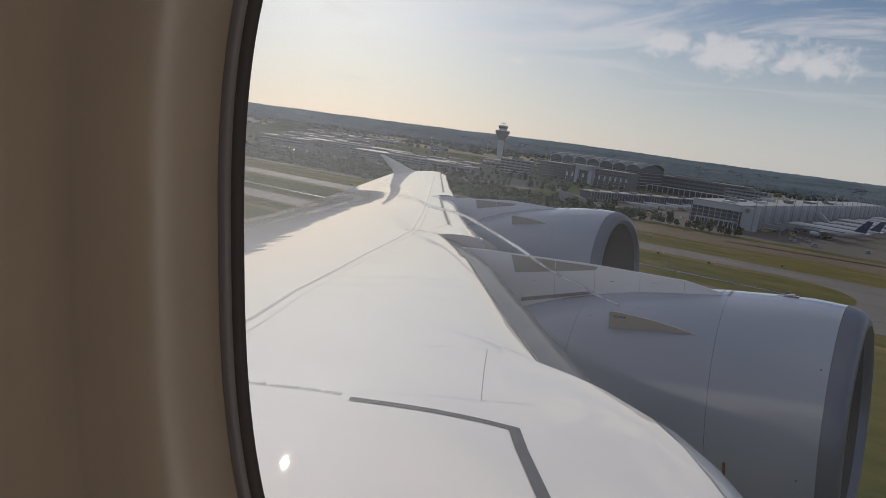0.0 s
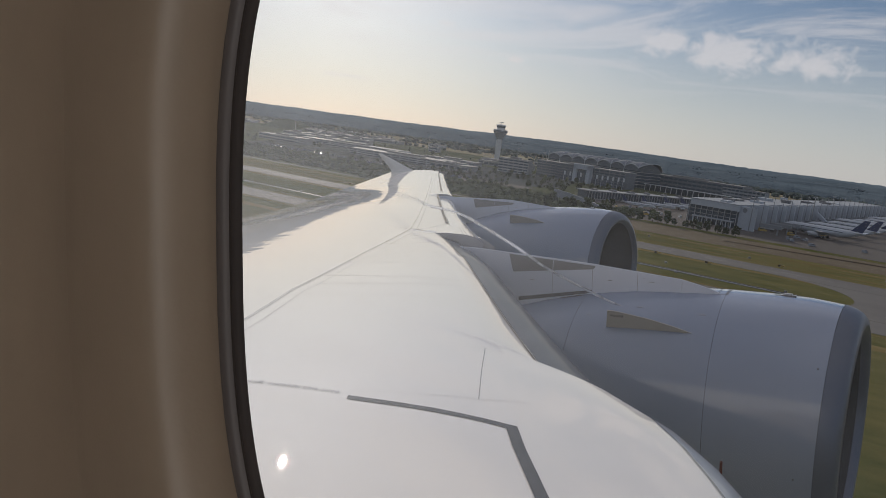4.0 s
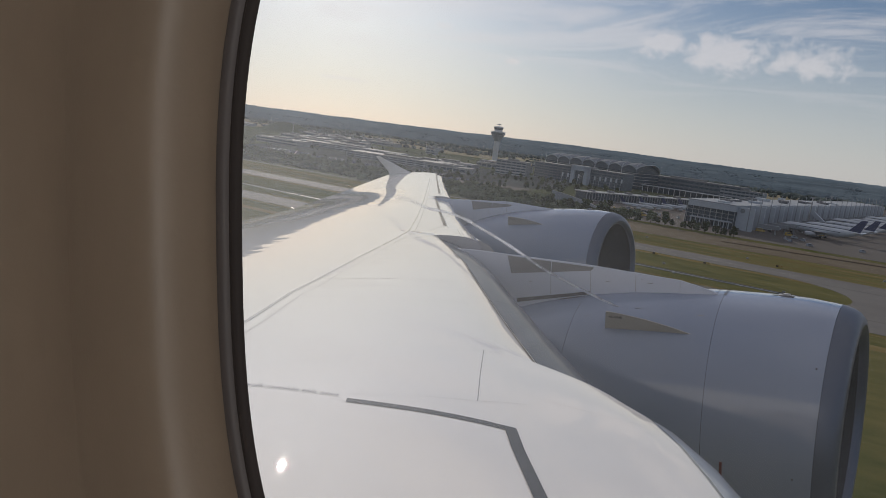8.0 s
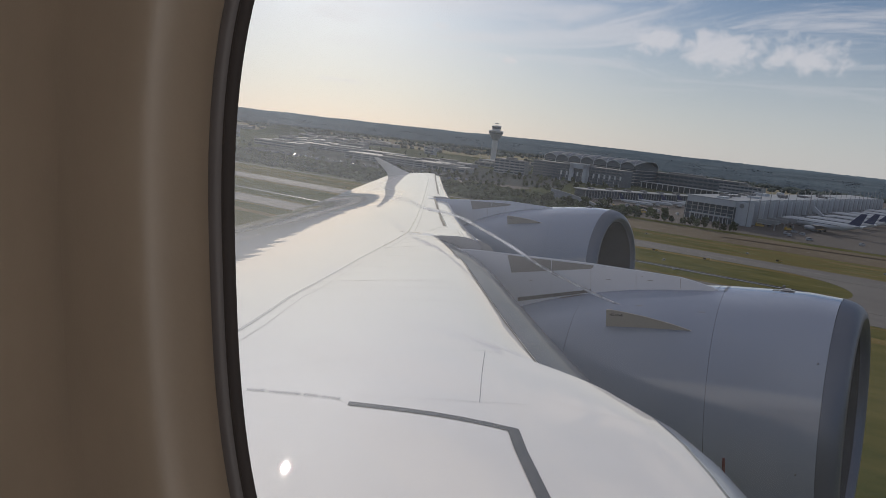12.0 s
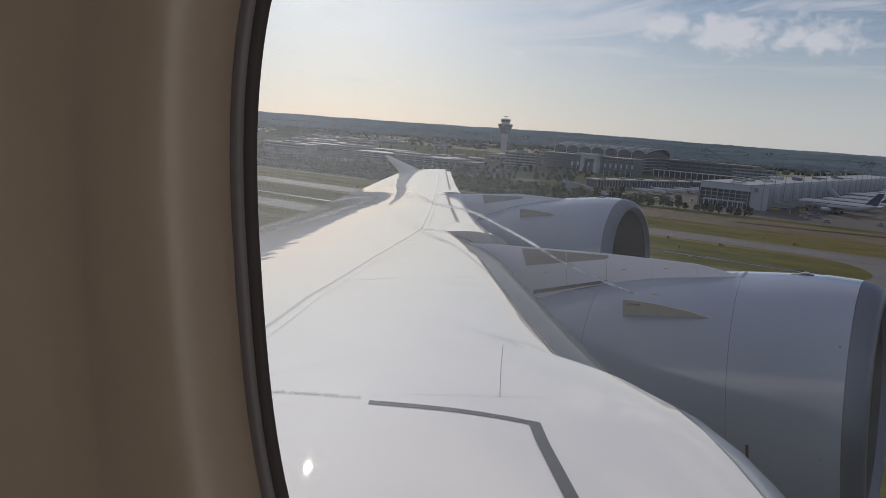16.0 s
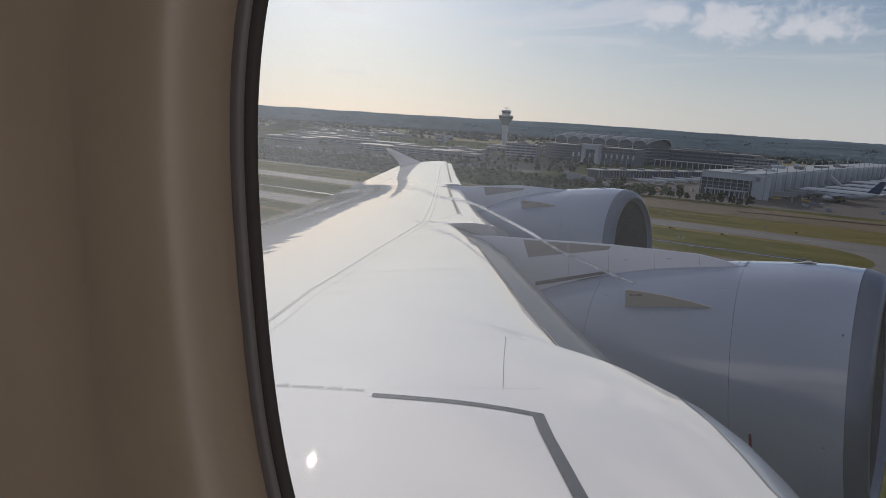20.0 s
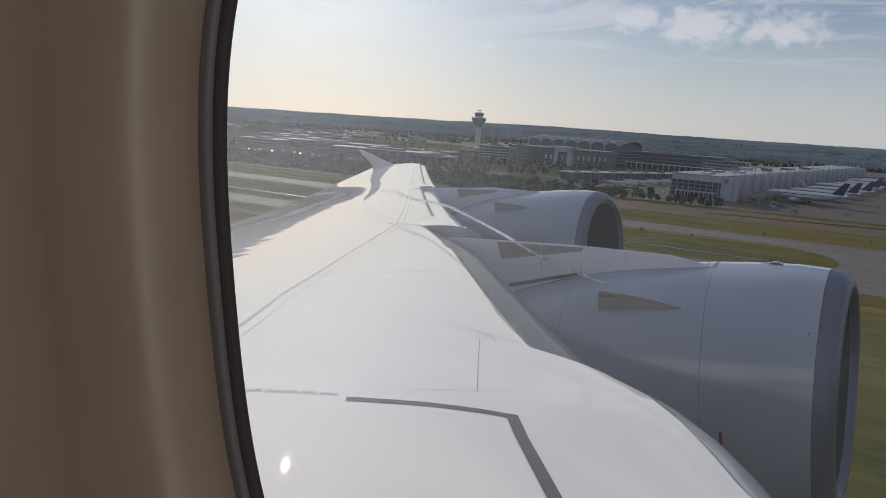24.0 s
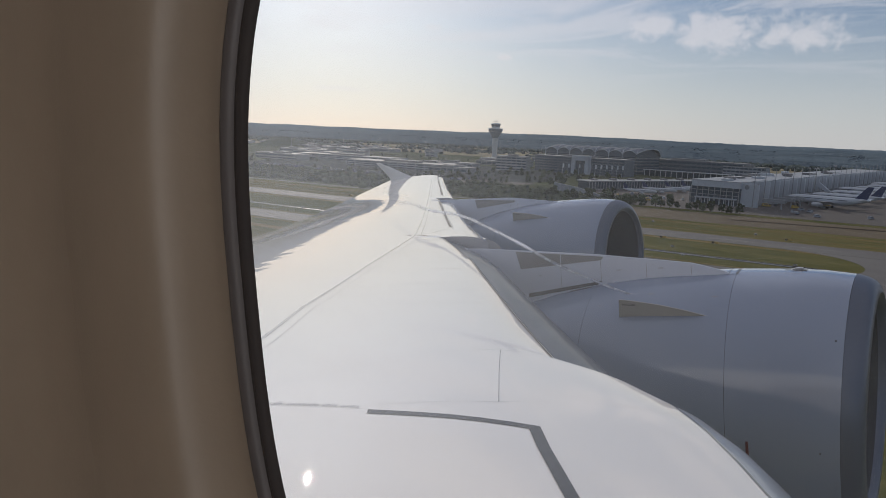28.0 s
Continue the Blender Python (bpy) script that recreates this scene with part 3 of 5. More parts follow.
def words(name, text, size):
    cu = bpy.data.curves.new(name, "FONT")
    cu.body, cu.size, cu.shear, cu.offset = text, size, 0.10, 0.0008
    ob = bpy.data.objects.new("lettering_source", cu)
    scene.collection.objects.link(ob)
    bpy.context.view_layer.update()
    me = bpy.data.meshes.new_from_object(ob.evaluated_get(bpy.context.evaluated_depsgraph_get()))
    bpy.data.objects.remove(ob)
    bpy.data.curves.remove(cu)
    return me


me = words("wing_lettering", "walk outside this area", 0.125)
wide = max(v.co.x for v in me.vertices)
a, b = Vector((-2.655, 2.455)), Vector((-2.215, 2.675))
ux = (b - a).normalized()
uy = Vector((-ux.y, ux.x))
for v in me.vertices:
    p = a + ux * (v.co.x * (b - a).length / wide) + uy * v.co.y * 0.68
    v.co = (p.x, p.y, wing_z(p.x, p.y) + 0.003)
me.materials.append(LETTER)
ob = new("wing_lettering", me)
ob.parent = airliner
tagged(ob, "grey lettering reading walk outside this area")

# skin joints
spar = [(-2.95, 1.95), (-3.91, 3.69), (-4.59, 4.86), (-5.17, 6.03), (-6.10, 7.88), (-8.09, 12.09)]
on_skin("skin_joint", spar, 0.03, PALE)
jag = random.Random(4)
line = []
for k in range(41):
    y = 2.2 + 9.7 * k / 40
    off = 0.12 + (0.02 if (k // 3) % 4 == 0 else 0.0) + jag.uniform(-0.002, 0.002)
    line.append((lerp(y, [q[1] for q in spar], [q[0] for q in spar]) + off * 0.9, y + off * 0.43))
on_skin("skin_joint", line, 0.006, RIB)
on_skin("skin_joint", [(-8.09, 12.09), (-10.21, 15.69), (-12.91, 20.18), (-20.69, 33.04)], 0.035, RIB)
on_skin("skin_joint", [(at_s(0.135, y), y) for y in np.linspace(12.4, 33, 20)], 0.012, SEAM)
on_skin("skin_joint", [(-8.09, 12.09), (-7.45, 12.45), (-7.0, 12.75)], 0.014, SEAM)
on_skin("skin_joint", [(-2.33, 4.48), (-2.04, 3.88), (-1.75, 3.30)], 0.0045, SEAM)
on_skin("skin_joint", [(-2.21, 2.75), (-1.96, 3.05), (-1.75, 3.30), (-1.62, 3.55), (-1.52, 3.78)], 0.0035, RIB)
on_skin("skin_joint", [(-2.95, 2.55), (-2.86, 2.88), (-2.78, 3.20), (-2.70, 3.55), (-2.60, 3.90), (-2.47, 4.22), (-2.33, 4.47), (-2.22, 4.62)], 0.003, RIB)
nx, ny = 0.54, 0.84
for k in range(15):
    y = 4.6 + 0.58 * k
    x = lerp(y, [q[1] for q in spar], [q[0] for q in spar])
    reach = 2.15 - 0.03 * k + 0.25 * (k % 2)
    ye = y + ny * reach * 0.95
    xe = min(x + nx * reach, at_s(gap_s(max(ye, 4.8)) + 0.012, ye))
    on_skin("skin_joint", [(x + 0.03, y + 0.05), (xe, ye)], 0.006 + 0.003 * (k % 3), RIB if k % 2 else SEAM)
# the slots' shade is laid on the skin as near-black bands
for y0, y1 in ((14.3, 22.8), (24.6, 35.6)):
    on_skin("slot_shade_band", [(at_s(gap_s(y) + 0.006, y), y) for y in np.linspace(y0, y1, 14)], 0.075, DARK, "near-black band for the shaded slot behind the slat", 0.005)
on_skin("slot_shade_band", [(at_s(gap_s(y) + 0.002, y), y) for y in np.linspace(4.8, 12.0, 22)], 0.018, DARK, "near-black band for the shaded slot behind the drooped edge", 0.004)
for s0 in (0.62, 0.74):
    on_skin("skin_joint", [(at_s(s0, y), y) for y in np.linspace(2, 34, 24)], 0.02, SEAM)
for k in range(12):
    y = 13.2 + 0.75 * k
    on_skin("skin_joint", [(at_s(0.145, y), y), (at_s(0.075, y + 0.55), y + 0.55)], 0.012, RIB)

# winglet: an arrow-shaped fence over and under the tip
rows = []
for z, xa, xb, w in ((0.55, -25.9, -26.5, 0.02), (1.0, -25.0, -26.15, 0.05), (1.55, -24.0, -25.95, 0.09), (1.75, -24.6, -26.05, 0.08), (2.15, -25.45, -26.45, 0.05), (2.72, -26.75, -27.0, 0.015)):
    rows.append([(xa, TIP, z), (xa * 0.6 + xb * 0.4, TIP + w, z), (xb, TIP, z), (xa * 0.6 + xb * 0.4, TIP - w, z)])
part("wing_fence", grid(bmesh.new(), rows, closed=True, caps=True), WHITE, airliner, "swept white fence at the wing tip")

COWL = [(0.00, 1.58), (0.02, 1.67), (0.07, 1.745), (0.15, 1.80), (0.285, 1.85), (0.7, 1.915), (1.1, 1.94), (1.8, 1.955), (2.6, 1.945), (3.3, 1.90), (4.0, 1.80), (4.7, 1.65), (5.4, 1.45), (5.7, 1.34)]


def cowl_r(d):
    return lerp(d, [c[0] for c in COWL], [c[1] for c in COWL])


def engine(xi, yc, zc):
    """A turbofan pod whose inlet stands at xi, its face raked forward at the top."""

    def hoop(d, r, n=72):
        rake = max(0.0, 1 - d / 1.7)
        return [(x + rake * (0.045 * (z - zc) + 0.095 * (y - yc)), y, z) for x, y, z in ring(xi - d, yc, zc, r, n)]

    pod = tagged(new("engine"), "white turbofan engine pod under the wing")
    pod.parent = airliner
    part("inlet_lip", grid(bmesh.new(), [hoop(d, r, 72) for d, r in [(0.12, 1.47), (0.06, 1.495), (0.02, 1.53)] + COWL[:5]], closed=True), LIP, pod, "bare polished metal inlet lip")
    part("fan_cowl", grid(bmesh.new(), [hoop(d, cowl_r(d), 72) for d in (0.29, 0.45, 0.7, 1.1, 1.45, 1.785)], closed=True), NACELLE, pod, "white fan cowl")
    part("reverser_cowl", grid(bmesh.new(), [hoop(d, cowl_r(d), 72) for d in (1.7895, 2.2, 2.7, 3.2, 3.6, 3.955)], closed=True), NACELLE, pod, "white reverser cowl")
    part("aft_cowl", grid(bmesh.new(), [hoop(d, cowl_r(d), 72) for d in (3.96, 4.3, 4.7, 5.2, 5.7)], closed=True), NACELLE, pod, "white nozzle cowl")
    part("cowl_inner", grid(bmesh.new(), [hoop(d, cowl_r(d) - 0.012, 48) for d in (0.3, 1.1, 1.9, 2.8, 3.8, 5.0, 5.7)], closed=True), DARK, pod)
    part("inlet_duct", grid(bmesh.new(), [hoop(d, r, 60) for d, r in ((0.12, 1.47), (0.22, 1.44), (0.36, 1.40), (0.8, 1.42), (1.3, 1.46), (1.45, 1.47))], closed=True), ACOUSTIC, pod, "acoustic inlet lining, near black with the inlet's shade")
    part("spinner", grid(bmesh.new(), [ring(xi - 0.75 - 0.62 * d, yc, zc, max(0.004, 0.42 * d**0.6), 24) for d in (0, 0.1, 0.3, 0.6, 1.0)], closed=True), BLADE, pod)
    for k in range(24):
        a = 2 * math.pi * k / 24
        rows = []
        for r in (0.4, 0.8, 1.15, 1.45):
            tw = 0.12 + 0.1 * (r - 0.4)
            rows.append([(xi - 1.36 + 0.1, yc + r * math.cos(a - tw), zc + r * math.sin(a - tw)), (xi - 1.36, yc + r * math.cos(a), zc + r * math.sin(a)), (xi - 1.5, yc + r * math.cos(a + tw), zc + r * math.sin(a + tw))])
        part("fan_blade", grid(bmesh.new(), rows), BLADE, pod)
    bm = bmesh.new()
    bm.faces.new([bm.verts.new(p) for p in ring(xi - 1.56, yc, zc, 1.48, 48)])
    part("fan_backing", bm, DARK, pod)
    # strake: a thin fin standing on the inboard shoulder
    ang = radians(132.5)
    rows = []
    for d, h in ((2.07, 0.0), (2.35, 0.10), (2.70, 0.20), (3.05, 0.28), (3.22, 0.315), (3.30, 0.32)):
        d2 = d + 0.06 * ease(d, 3.0, 3.3)
        r0 = cowl_r(d2) - 0.03
        c, s = math.cos(ang), math.sin(ang)
        lean = Vector((0, math.cos(ang - 0.25), math.sin(ang - 0.25)))
        basep = Vector((xi - d2, yc + r0 * c, zc + r0 * s))
        tipp = Vector((xi - d, yc + r0 * c, zc + r0 * s)) + lean * (h + 0.03)
        t = Vector((0, s, -c)) * 0.012
        rows.append([basep - t, tipp - t * 0.5, tipp + t * 0.5, basep + t])
    part("strake", grid(bmesh.new(), rows, closed=True, caps=True), STRAKE, pod, "thin grey fin on the cowl shoulder")
    rows = [[(xi - d, yc + (cowl_r(d) + 0.005) * math.cos(ang + k), zc + (cowl_r(d) + 0.005) * math.sin(ang + k)) for k in (-0.004, 0.0, 0.006)] for d in (2.04, 2.4, 2.8, 3.2, 3.39)]
    part("strake_foot", grid(bmesh.new(), rows), NACELLE, pod, "pale mounting flange under the fin")
    letters = words("strake_lettering", "NO GRAB", 0.06)
    wide = max(v.co.x for v in letters.vertices)
    for v in letters.vertices:
        u, h = v.co.x / wide * 0.2, 0.215 + v.co.y
        c, s = math.cos(ang), math.sin(ang)
        r0 = cowl_r(3.29) - 0.03
        q = Vector((xi - 3.26 + u, yc + r0 * c, zc + r0 * s)) + Vector((0, math.cos(ang - 0.25), math.sin(ang - 0.25))) * (h + 0.03) - Vector((0, s, -c)) * 0.0135
        v.co = q
    letters.materials.append(GREY)
    ob = new("strake_lettering", letters)
    ob.parent = pod
    # small hinge and latch marks
    for d, a, w, h in ((2.94, 118.2, 0.15, 0.009), (2.0, 120.8, 0.13, 0.008), (3.71, 124.2, 0.12, 0.007)):
        c, s = math.cos(radians(a)), math.sin(radians(a))
        m = Matrix.Translation((xi - d, yc + cowl_r(d) * c, zc + cowl_r(d) * s)) @ pose(0, 0, 0, a - 90, 0, 0)
        part("latch", boxed(-w * 0.35, w * 0.35, -h, h, -0.004, 0.002, m), SEAM, pod)
    m = Matrix.Translation((xi - 1.0, yc, zc + cowl_r(1.0)))
    part("latch_cover", boxed(-0.15, 0.15, -0.07, 0.07, -0.02, 0.008, m), GREY, pod, "dark flush latch cover")
    part("latch_hood", grid(bmesh.new(), [[m @ Vector((x, y, z)) for x, z in ((-0.07, 0.006), (0.02, 0.034), (0.09, 0.03), (0.10, 0.006))] for y in (-0.045, 0.045)], closed=True, caps=True), END, pod, "small raised hood on the cowl crown")

    def decal(d0, d1, a0, a1, name, material, label):
        rows = [[(xi - d, yc + (cowl_r(d) + 0.002) * math.cos(radians(a)), zc + (cowl_r(d) + 0.002) * math.sin(radians(a))) for a in np.linspace(a0, a1, 7)] for d in (d0, d1)]
        part(name, grid(bmesh.new(), rows), material, pod, label)

    for d0, d1, a0, a1 in ((1.900, 1.912, 84, 100.8), (1.757, 1.803, 84, 100.8), (1.803, 1.900, 100.5, 100.9)):
        decal(d0, d1, a0, a1, "cowl_stripe", GREY, "short dark joint strip")
    for d0, d1, a0, a1 in ((0.905, 0.909, 92, 98.4), (1.121, 1.125, 92, 98.4), (0.909, 1.121, 91.9, 92.1), (0.909, 1.121, 98.2, 98.4)):
        decal(d0, d1, a0, a1, "access_panel_joint", SEAM, "thin joint of a square access panel")
    decal(0.98, 1.05, 95.0, 95.3, "access_panel_latch", GREY, "short dark latch")
    decal(4.06, 4.45, 103.2, 105.0, "cowl_slot", GREY, "dark drain slot beside the pylon")
    for d, a in ((0.457, 141), (0.66, 186)):
        c, sn = math.cos(radians(a)), math.sin(radians(a))
        q = Matrix.Translation((xi - d, yc + cowl_r(d) * c, zc + cowl_r(d) * sn)) @ pose(0, 0, 0, a - 90, 0, 0)
        part("fastener", boxed(-0.01, 0.01, -0.01, 0.01, -0.01, 0.003, q), GREY, pod)
    for z0, mtl in ((-0.12, RED), (-0.42, GREY)):
        part("cowl_mark", boxed(xi - 1.535, xi - 1.50, yc - cowl_r(1.45) - 0.006, yc - cowl_r(1.45) + 0.05, zc + z0 - 0.3, zc + z0), mtl, pod, "narrow warning stripe")
    return pod


def pylon(xi, yc, xs, zs, patch):
    """The strut from wing to pod: a rounded blade with a grey panel on its flank."""
    py = tagged(new("pylon"), "white engine pylon")
    py.parent = airliner
    rows = []
    for x in np.linspace(xs[0], xs[-1], 26):
        z = lerp(x, xs, zs)
        w = lerp(x, xs, [0.34] * (len(xs) - 2) + [0.30, 0.10])
        low = z - 1.2
        rows.append([(x, yc - w, low), (x, yc - w, z + 0.005), (x, yc - w * 0.985, z + 0.022), (x, yc - w * 0.94, z + 0.03), (x, yc - w * 0.6, z + 0.012), (x, yc + w * 0.5, z - 0.06), (x, yc + w * 0.9, z - 0.11), (x, yc + w, z - 0.15), (x, yc + w, low)])
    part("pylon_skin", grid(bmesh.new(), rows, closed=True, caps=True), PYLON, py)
    yf = yc - 0.34 - 0.004
    for quad, name, mtl in ((patch[0], "pylon_panel", PATCH), (patch[1], "pylon_panel", PATCH), (patch[2], "pylon_slot", GREY)):
        bm = bmesh.new()
        lo = [bm.verts.new((x, yf, z)) for x, z in quad]
        hi = [bm.verts.new((x, yf + 0.02, z)) for x, z in quad]
        bm.faces.new(lo)
        for k in range(len(lo)):
            bm.faces.new((lo[k], lo[(k + 1) % len(lo)], hi[(k + 1) % len(lo)], hi[k]))
        part(name, bm, mtl, py, "dark grey flank panel", False)
    for x, lo in ((-3.90 + xi, 0.50), (-3.14 + xi, 0.33), (-2.44 + xi, 0.15)):
        z = lerp(x, xs, zs)
        part("pylon_joint", boxed(x - 0.002, x + 0.002, yf + 0.001, yf + 0.02, z - lo, z), SEAM, py)
    x = -4.615 + xi
    part("pylon_joint", boxed(x - 0.002, x + 0.002, yf + 0.001, yf + 0.02, lerp(x, xs, zs) - 0.57, lerp(x, xs, zs) - 0.23), SEAM, py)
    for x, drop, w in ((-3.60 + xi, 0.20, 0.035), (-3.04 + xi, 0.06, 0.008), (-2.91 + xi, 0.10, 0.04), (-5.0 + xi, 0.40, 0.03), (-4.2 + xi, 0.36, 0.02)):
        z = lerp(x, xs, zs) - drop
        part("latch", boxed(x - w, x + w, yf - 0.004, yf + 0.02, z - 0.005, z + 0.005), SEAM, py, "short dark latch")
    return py


def flank(x0, z0):
    """Grey panel outlines on a pylon's inboard flank, from its leading-edge end."""
    return ([(x0 + 0.60, z0 - 0.045), (x0 + 1.44, z0 - 0.112), (x0 + 1.43, z0 - 0.295), (x0 + 0.68, z0 - 0.363)],
            [(x0 + 1.452, z0 - 0.112), (x0 + 2.20, z0 - 0.172), (x0 + 2.19, z0 - 0.20), (x0 + 2.15, z0 - 0.23), (x0 + 1.442, z0 - 0.295)],
            [(x0 + 0.8, z0 - 0.80), (x0 + 2.15, z0 - 0.58), (x0 + 2.15, z0 - 0.63), (x0 + 0.8, z0 - 0.87)])


engine(0.05, 11.65, -3.38)
engine(-6.8, 22.45, -2.27)
pylon(0.05, 11.6, [-7.2, -6.0, -3.9, -2.37, -1.79, -1.2], [-0.94, -0.975, -1.13, -1.30, -1.47, -1.95], flank(-6.0, -0.97))
pylon(-6.75, 22.4, [-14.2, -13.0, -10.6, -9.2, -8.6, -8.0], [0.02, -0.04, -0.12, -0.32, -0.42, -0.55], flank(-12.65, -0.03))

# vapour curling off the strake and back over the wing
trail = tagged(new("vapour_trail"), "thin white condensation trail off the engine strake over the wing", "vapour")
trail.matrix_world = ATT
pts = [(-2.35, 10.55, -1.85), (-3.24, 10.8, -1.70), (-4.50, 11.0, -1.24), (-5.40, 11.5, -0.90), (-6.48, 12.2, -0.57), (-7.20, 12.8, -0.41), (-8.03, 13.5, -0.31), (-9.05, 14.2, -0.21), (-10.8, 16.0, -0.02), (-13.6, 18.5, 0.1), (-17.0, 21.6, 0.12), (-20.5, 24.4, 0.15)]
fine = []
for i in range(len(pts) - 1):
    p0, p1, p2, p3 = (Vector(pts[min(max(i + k, 0), len(pts) - 1)]) for k in (-1, 0, 1, 2))
    for k in range(5):
        u = k / 5
        fine.append(0.5 * (2 * p1 + (p2 - p0) * u + (2 * p0 - 5 * p1 + 4 * p2 - p3) * u * u + (3 * p1 - p0 - 3 * p2 + p3) * u**3))
part("vapour_core", tube(bmesh.new(), fine[:36], [0.013 + 0.008 * min(1, i / 22) for i in range(36)], 10), VAPOUR, trail, "dense white vapour core")
part("vapour_sheath", tube(bmesh.new(), fine, [0.016 + 0.020 * min(1, i / 22) + 0.06 * max(0, (i - 32) / 22) for i in range(len(fine))], 12), VAPOUR_THIN, trail, "thin fading vapour round the core")

# ---- the airfield ----
def ground_material():
    m = bpy.data.materials.new("grass_and_fields")
    m.use_nodes = True
    t = m.node_tree
    b = t.nodes["Principled BSDF"]
    b.inputs["Roughness"].default_value, b.inputs["Specular IOR Level"].default_value = 0.95, 0.0
    tc = t.nodes.new("ShaderNodeTexCoord")
    big = node(t, "ShaderNodeTexNoise", Scale=0.004, Detail=5.0)
    mid = node(t, "ShaderNodeTexNoise", Scale=0.09, Detail=10.0, Roughness=0.75)
    mp = t.nodes.new("ShaderNodeMapping")
    mp.inputs["Scale"].default_value = (0.3, 1.0, 1.0)
    wire(t, tc, "Object", mp, 0)
    wire(t, mp, 0, mid, "Vector"), wire(t, tc, "Object", big, "Vector")
    ramp = t.nodes.new("ShaderNodeValToRGB")
    e = ramp.color_ramp.elements
    e[0].position, e[0].color = 0.41, (0.066, 0.080, 0.028, 1)
    e[1].position, e[1].color = 0.57, (0.150, 0.136, 0.056, 1)
    k = math_node(t, "ADD", math_node(t, "MULTIPLY", mid.outputs[0], 0.5), math_node(t, "MULTIPLY", big.outputs[0], 0.5))
    t.links.new(k, ramp.inputs[0])
    wire(t, ramp, 0, b, "Base Color")
    return m


FIELD = ground_material()
ASPHALT = mat("runway_asphalt", (0.165, 0.160, 0.156), 0.85, vary=0.2, scale=0.08, detail=8, stretch=(0.3, 1, 1), spec=0.03)
CONCRETE = mat("apron_concrete", (0.122, 0.113, 0.108), 0.8, vary=0.14, scale=0.06, detail=8, spec=0.03)
PAINTED = mat("white_line_paint", (0.36, 0.355, 0.34), 0.7, vary=0.1, scale=1)
DIRT = mat("bare_soil", (0.135, 0.110, 0.078), 0.95, vary=0.25, scale=0.05, detail=8, spec=0.03)
# haze over the far hills is put into this pale bluish colour
HILL = mat("haze_tinted_hills", (0.098, 0.138, 0.178), 0.95, vary=0.28, scale=0.016, detail=12, tint=(0.135, 0.178, 0.212), spec=0.0)
LEAF = mat("tree_foliage", (0.055, 0.070, 0.046), 0.85, vary=0.35, scale=0.5, tint=(0.085, 0.10, 0.062), random_amount=0.5, spec=0.0, island=0.3)
BARK = mat("tree_bark", (0.07, 0.055, 0.04), 0.9, vary=0.2, scale=3, spec=0.03)
FACADE = mat("pale_facade", (0.27, 0.295, 0.33), 0.6, vary=0.08, scale=0.2)
GATE = mat("white_gate_cladding", (0.46, 0.50, 0.55), 0.6, vary=0.06, scale=0.3)
VAULT = mat("membrane_roof", (0.22, 0.24, 0.27), 0.8, vary=0.1, scale=0.2, spec=0.1)
VAULT_GLASS = mat("grey_vault_glass", (0.17, 0.195, 0.225), 0.5, vary=0.1, scale=0.3, spec=0.1)
FACADE_DARK = mat("dark_blue_curtain_wall", (0.115, 0.138, 0.17), 0.4, vary=0.15, scale=0.2, coat=0.2)
FACADE_GREY = mat("grey_facade", (0.27, 0.285, 0.30), 0.55, vary=0.12, scale=0.2, random_amount=0.5)
ROOF = mat("flat_roofing", (0.205, 0.21, 0.22), 0.85, vary=0.15, scale=0.15, random_amount=0.4)
GLASS = mat("dark_window_glass", (0.085, 0.108, 0.135), 0.15, vary=0.25, scale=0.3, coat=0.3)
STEEL = mat("painted_steel", (0.42, 0.43, 0.44), 0.45, 0.4, vary=0.1, scale=1)
# white jets seen from their shadow side: that shade is in the paint colour
JET = mat("jet_shaded_white_paint", (0.52, 0.55, 0.59), 0.3, vary=0.05, scale=0.5, coat=0.2)
JET_BLUE = mat("dark_blue_tail_paint", (0.03, 0.045, 0.12), 0.35, vary=0.1, scale=0.5)
TYRE = mat("dark_rubber_and_metal", (0.04, 0.04, 0.04), 0.7, vary=0.2, scale=2)
SHAFT = mat("tower_concrete", (0.60, 0.61, 0.62), 0.7, vary=0.08, scale=0.15)

# one ground sheet to the horizon
bm = bmesh.new()
rows = []
edge = 4700.0
for j in range(25):
    rows.append([(-edge + 2 * edge * i / 24, -edge + 2 * edge * j / 24, 0.0) for i in range(25)])
tagged(link_mesh("ground", grid(bm, rows), FIELD, False), "dry green and straw-coloured airfield grass and fields", "ground", kind="structure")


def sheet(name, corners, z, material, label, category="road", parent=None):
    """A paved or bare surface laid on the ground, with a low edge."""
    bm = bmesh.new()
    lo = [bm.verts.new((x, y, 0.0)) for x, y in corners]
    hi = [bm.verts.new((x, y, z)) for x, y in corners]
    bm.faces.new(hi)
    for k in range(len(lo)):
        bm.faces.new((lo[k], lo[(k + 1) % len(lo)], hi[(k + 1) % len(lo)], hi[k]))
    ob = link_mesh(name, bm, material, False)
    return tagged(ob, label, category, kind="structure")


sheet("road_taxiway_1", [(-4000, 381), (4000, 381), (4000, 409), (-4000, 409)], 0.06, ASPHALT, "pale grey asphalt taxiway between grass strips", "taxiway")
sheet("road_taxiway_2", [(-4000, 279), (4000, 279), (4000, 304), (-4000, 304)], 0.06, ASPHALT, "pale grey asphalt taxiway between grass strips", "taxiway")
RUNWAY = mat("dark_runway_asphalt", (0.085, 0.082, 0.08), 0.85, vary=0.25, scale=0.08, detail=8, stretch=(0.3, 1, 1), spec=0.03)
sheet("road_runway", [(-4000, -30), (4000, -30), (4000, 30), (-4000, 30)], 0.06, RUNWAY, "wide grey asphalt runway", "runway")
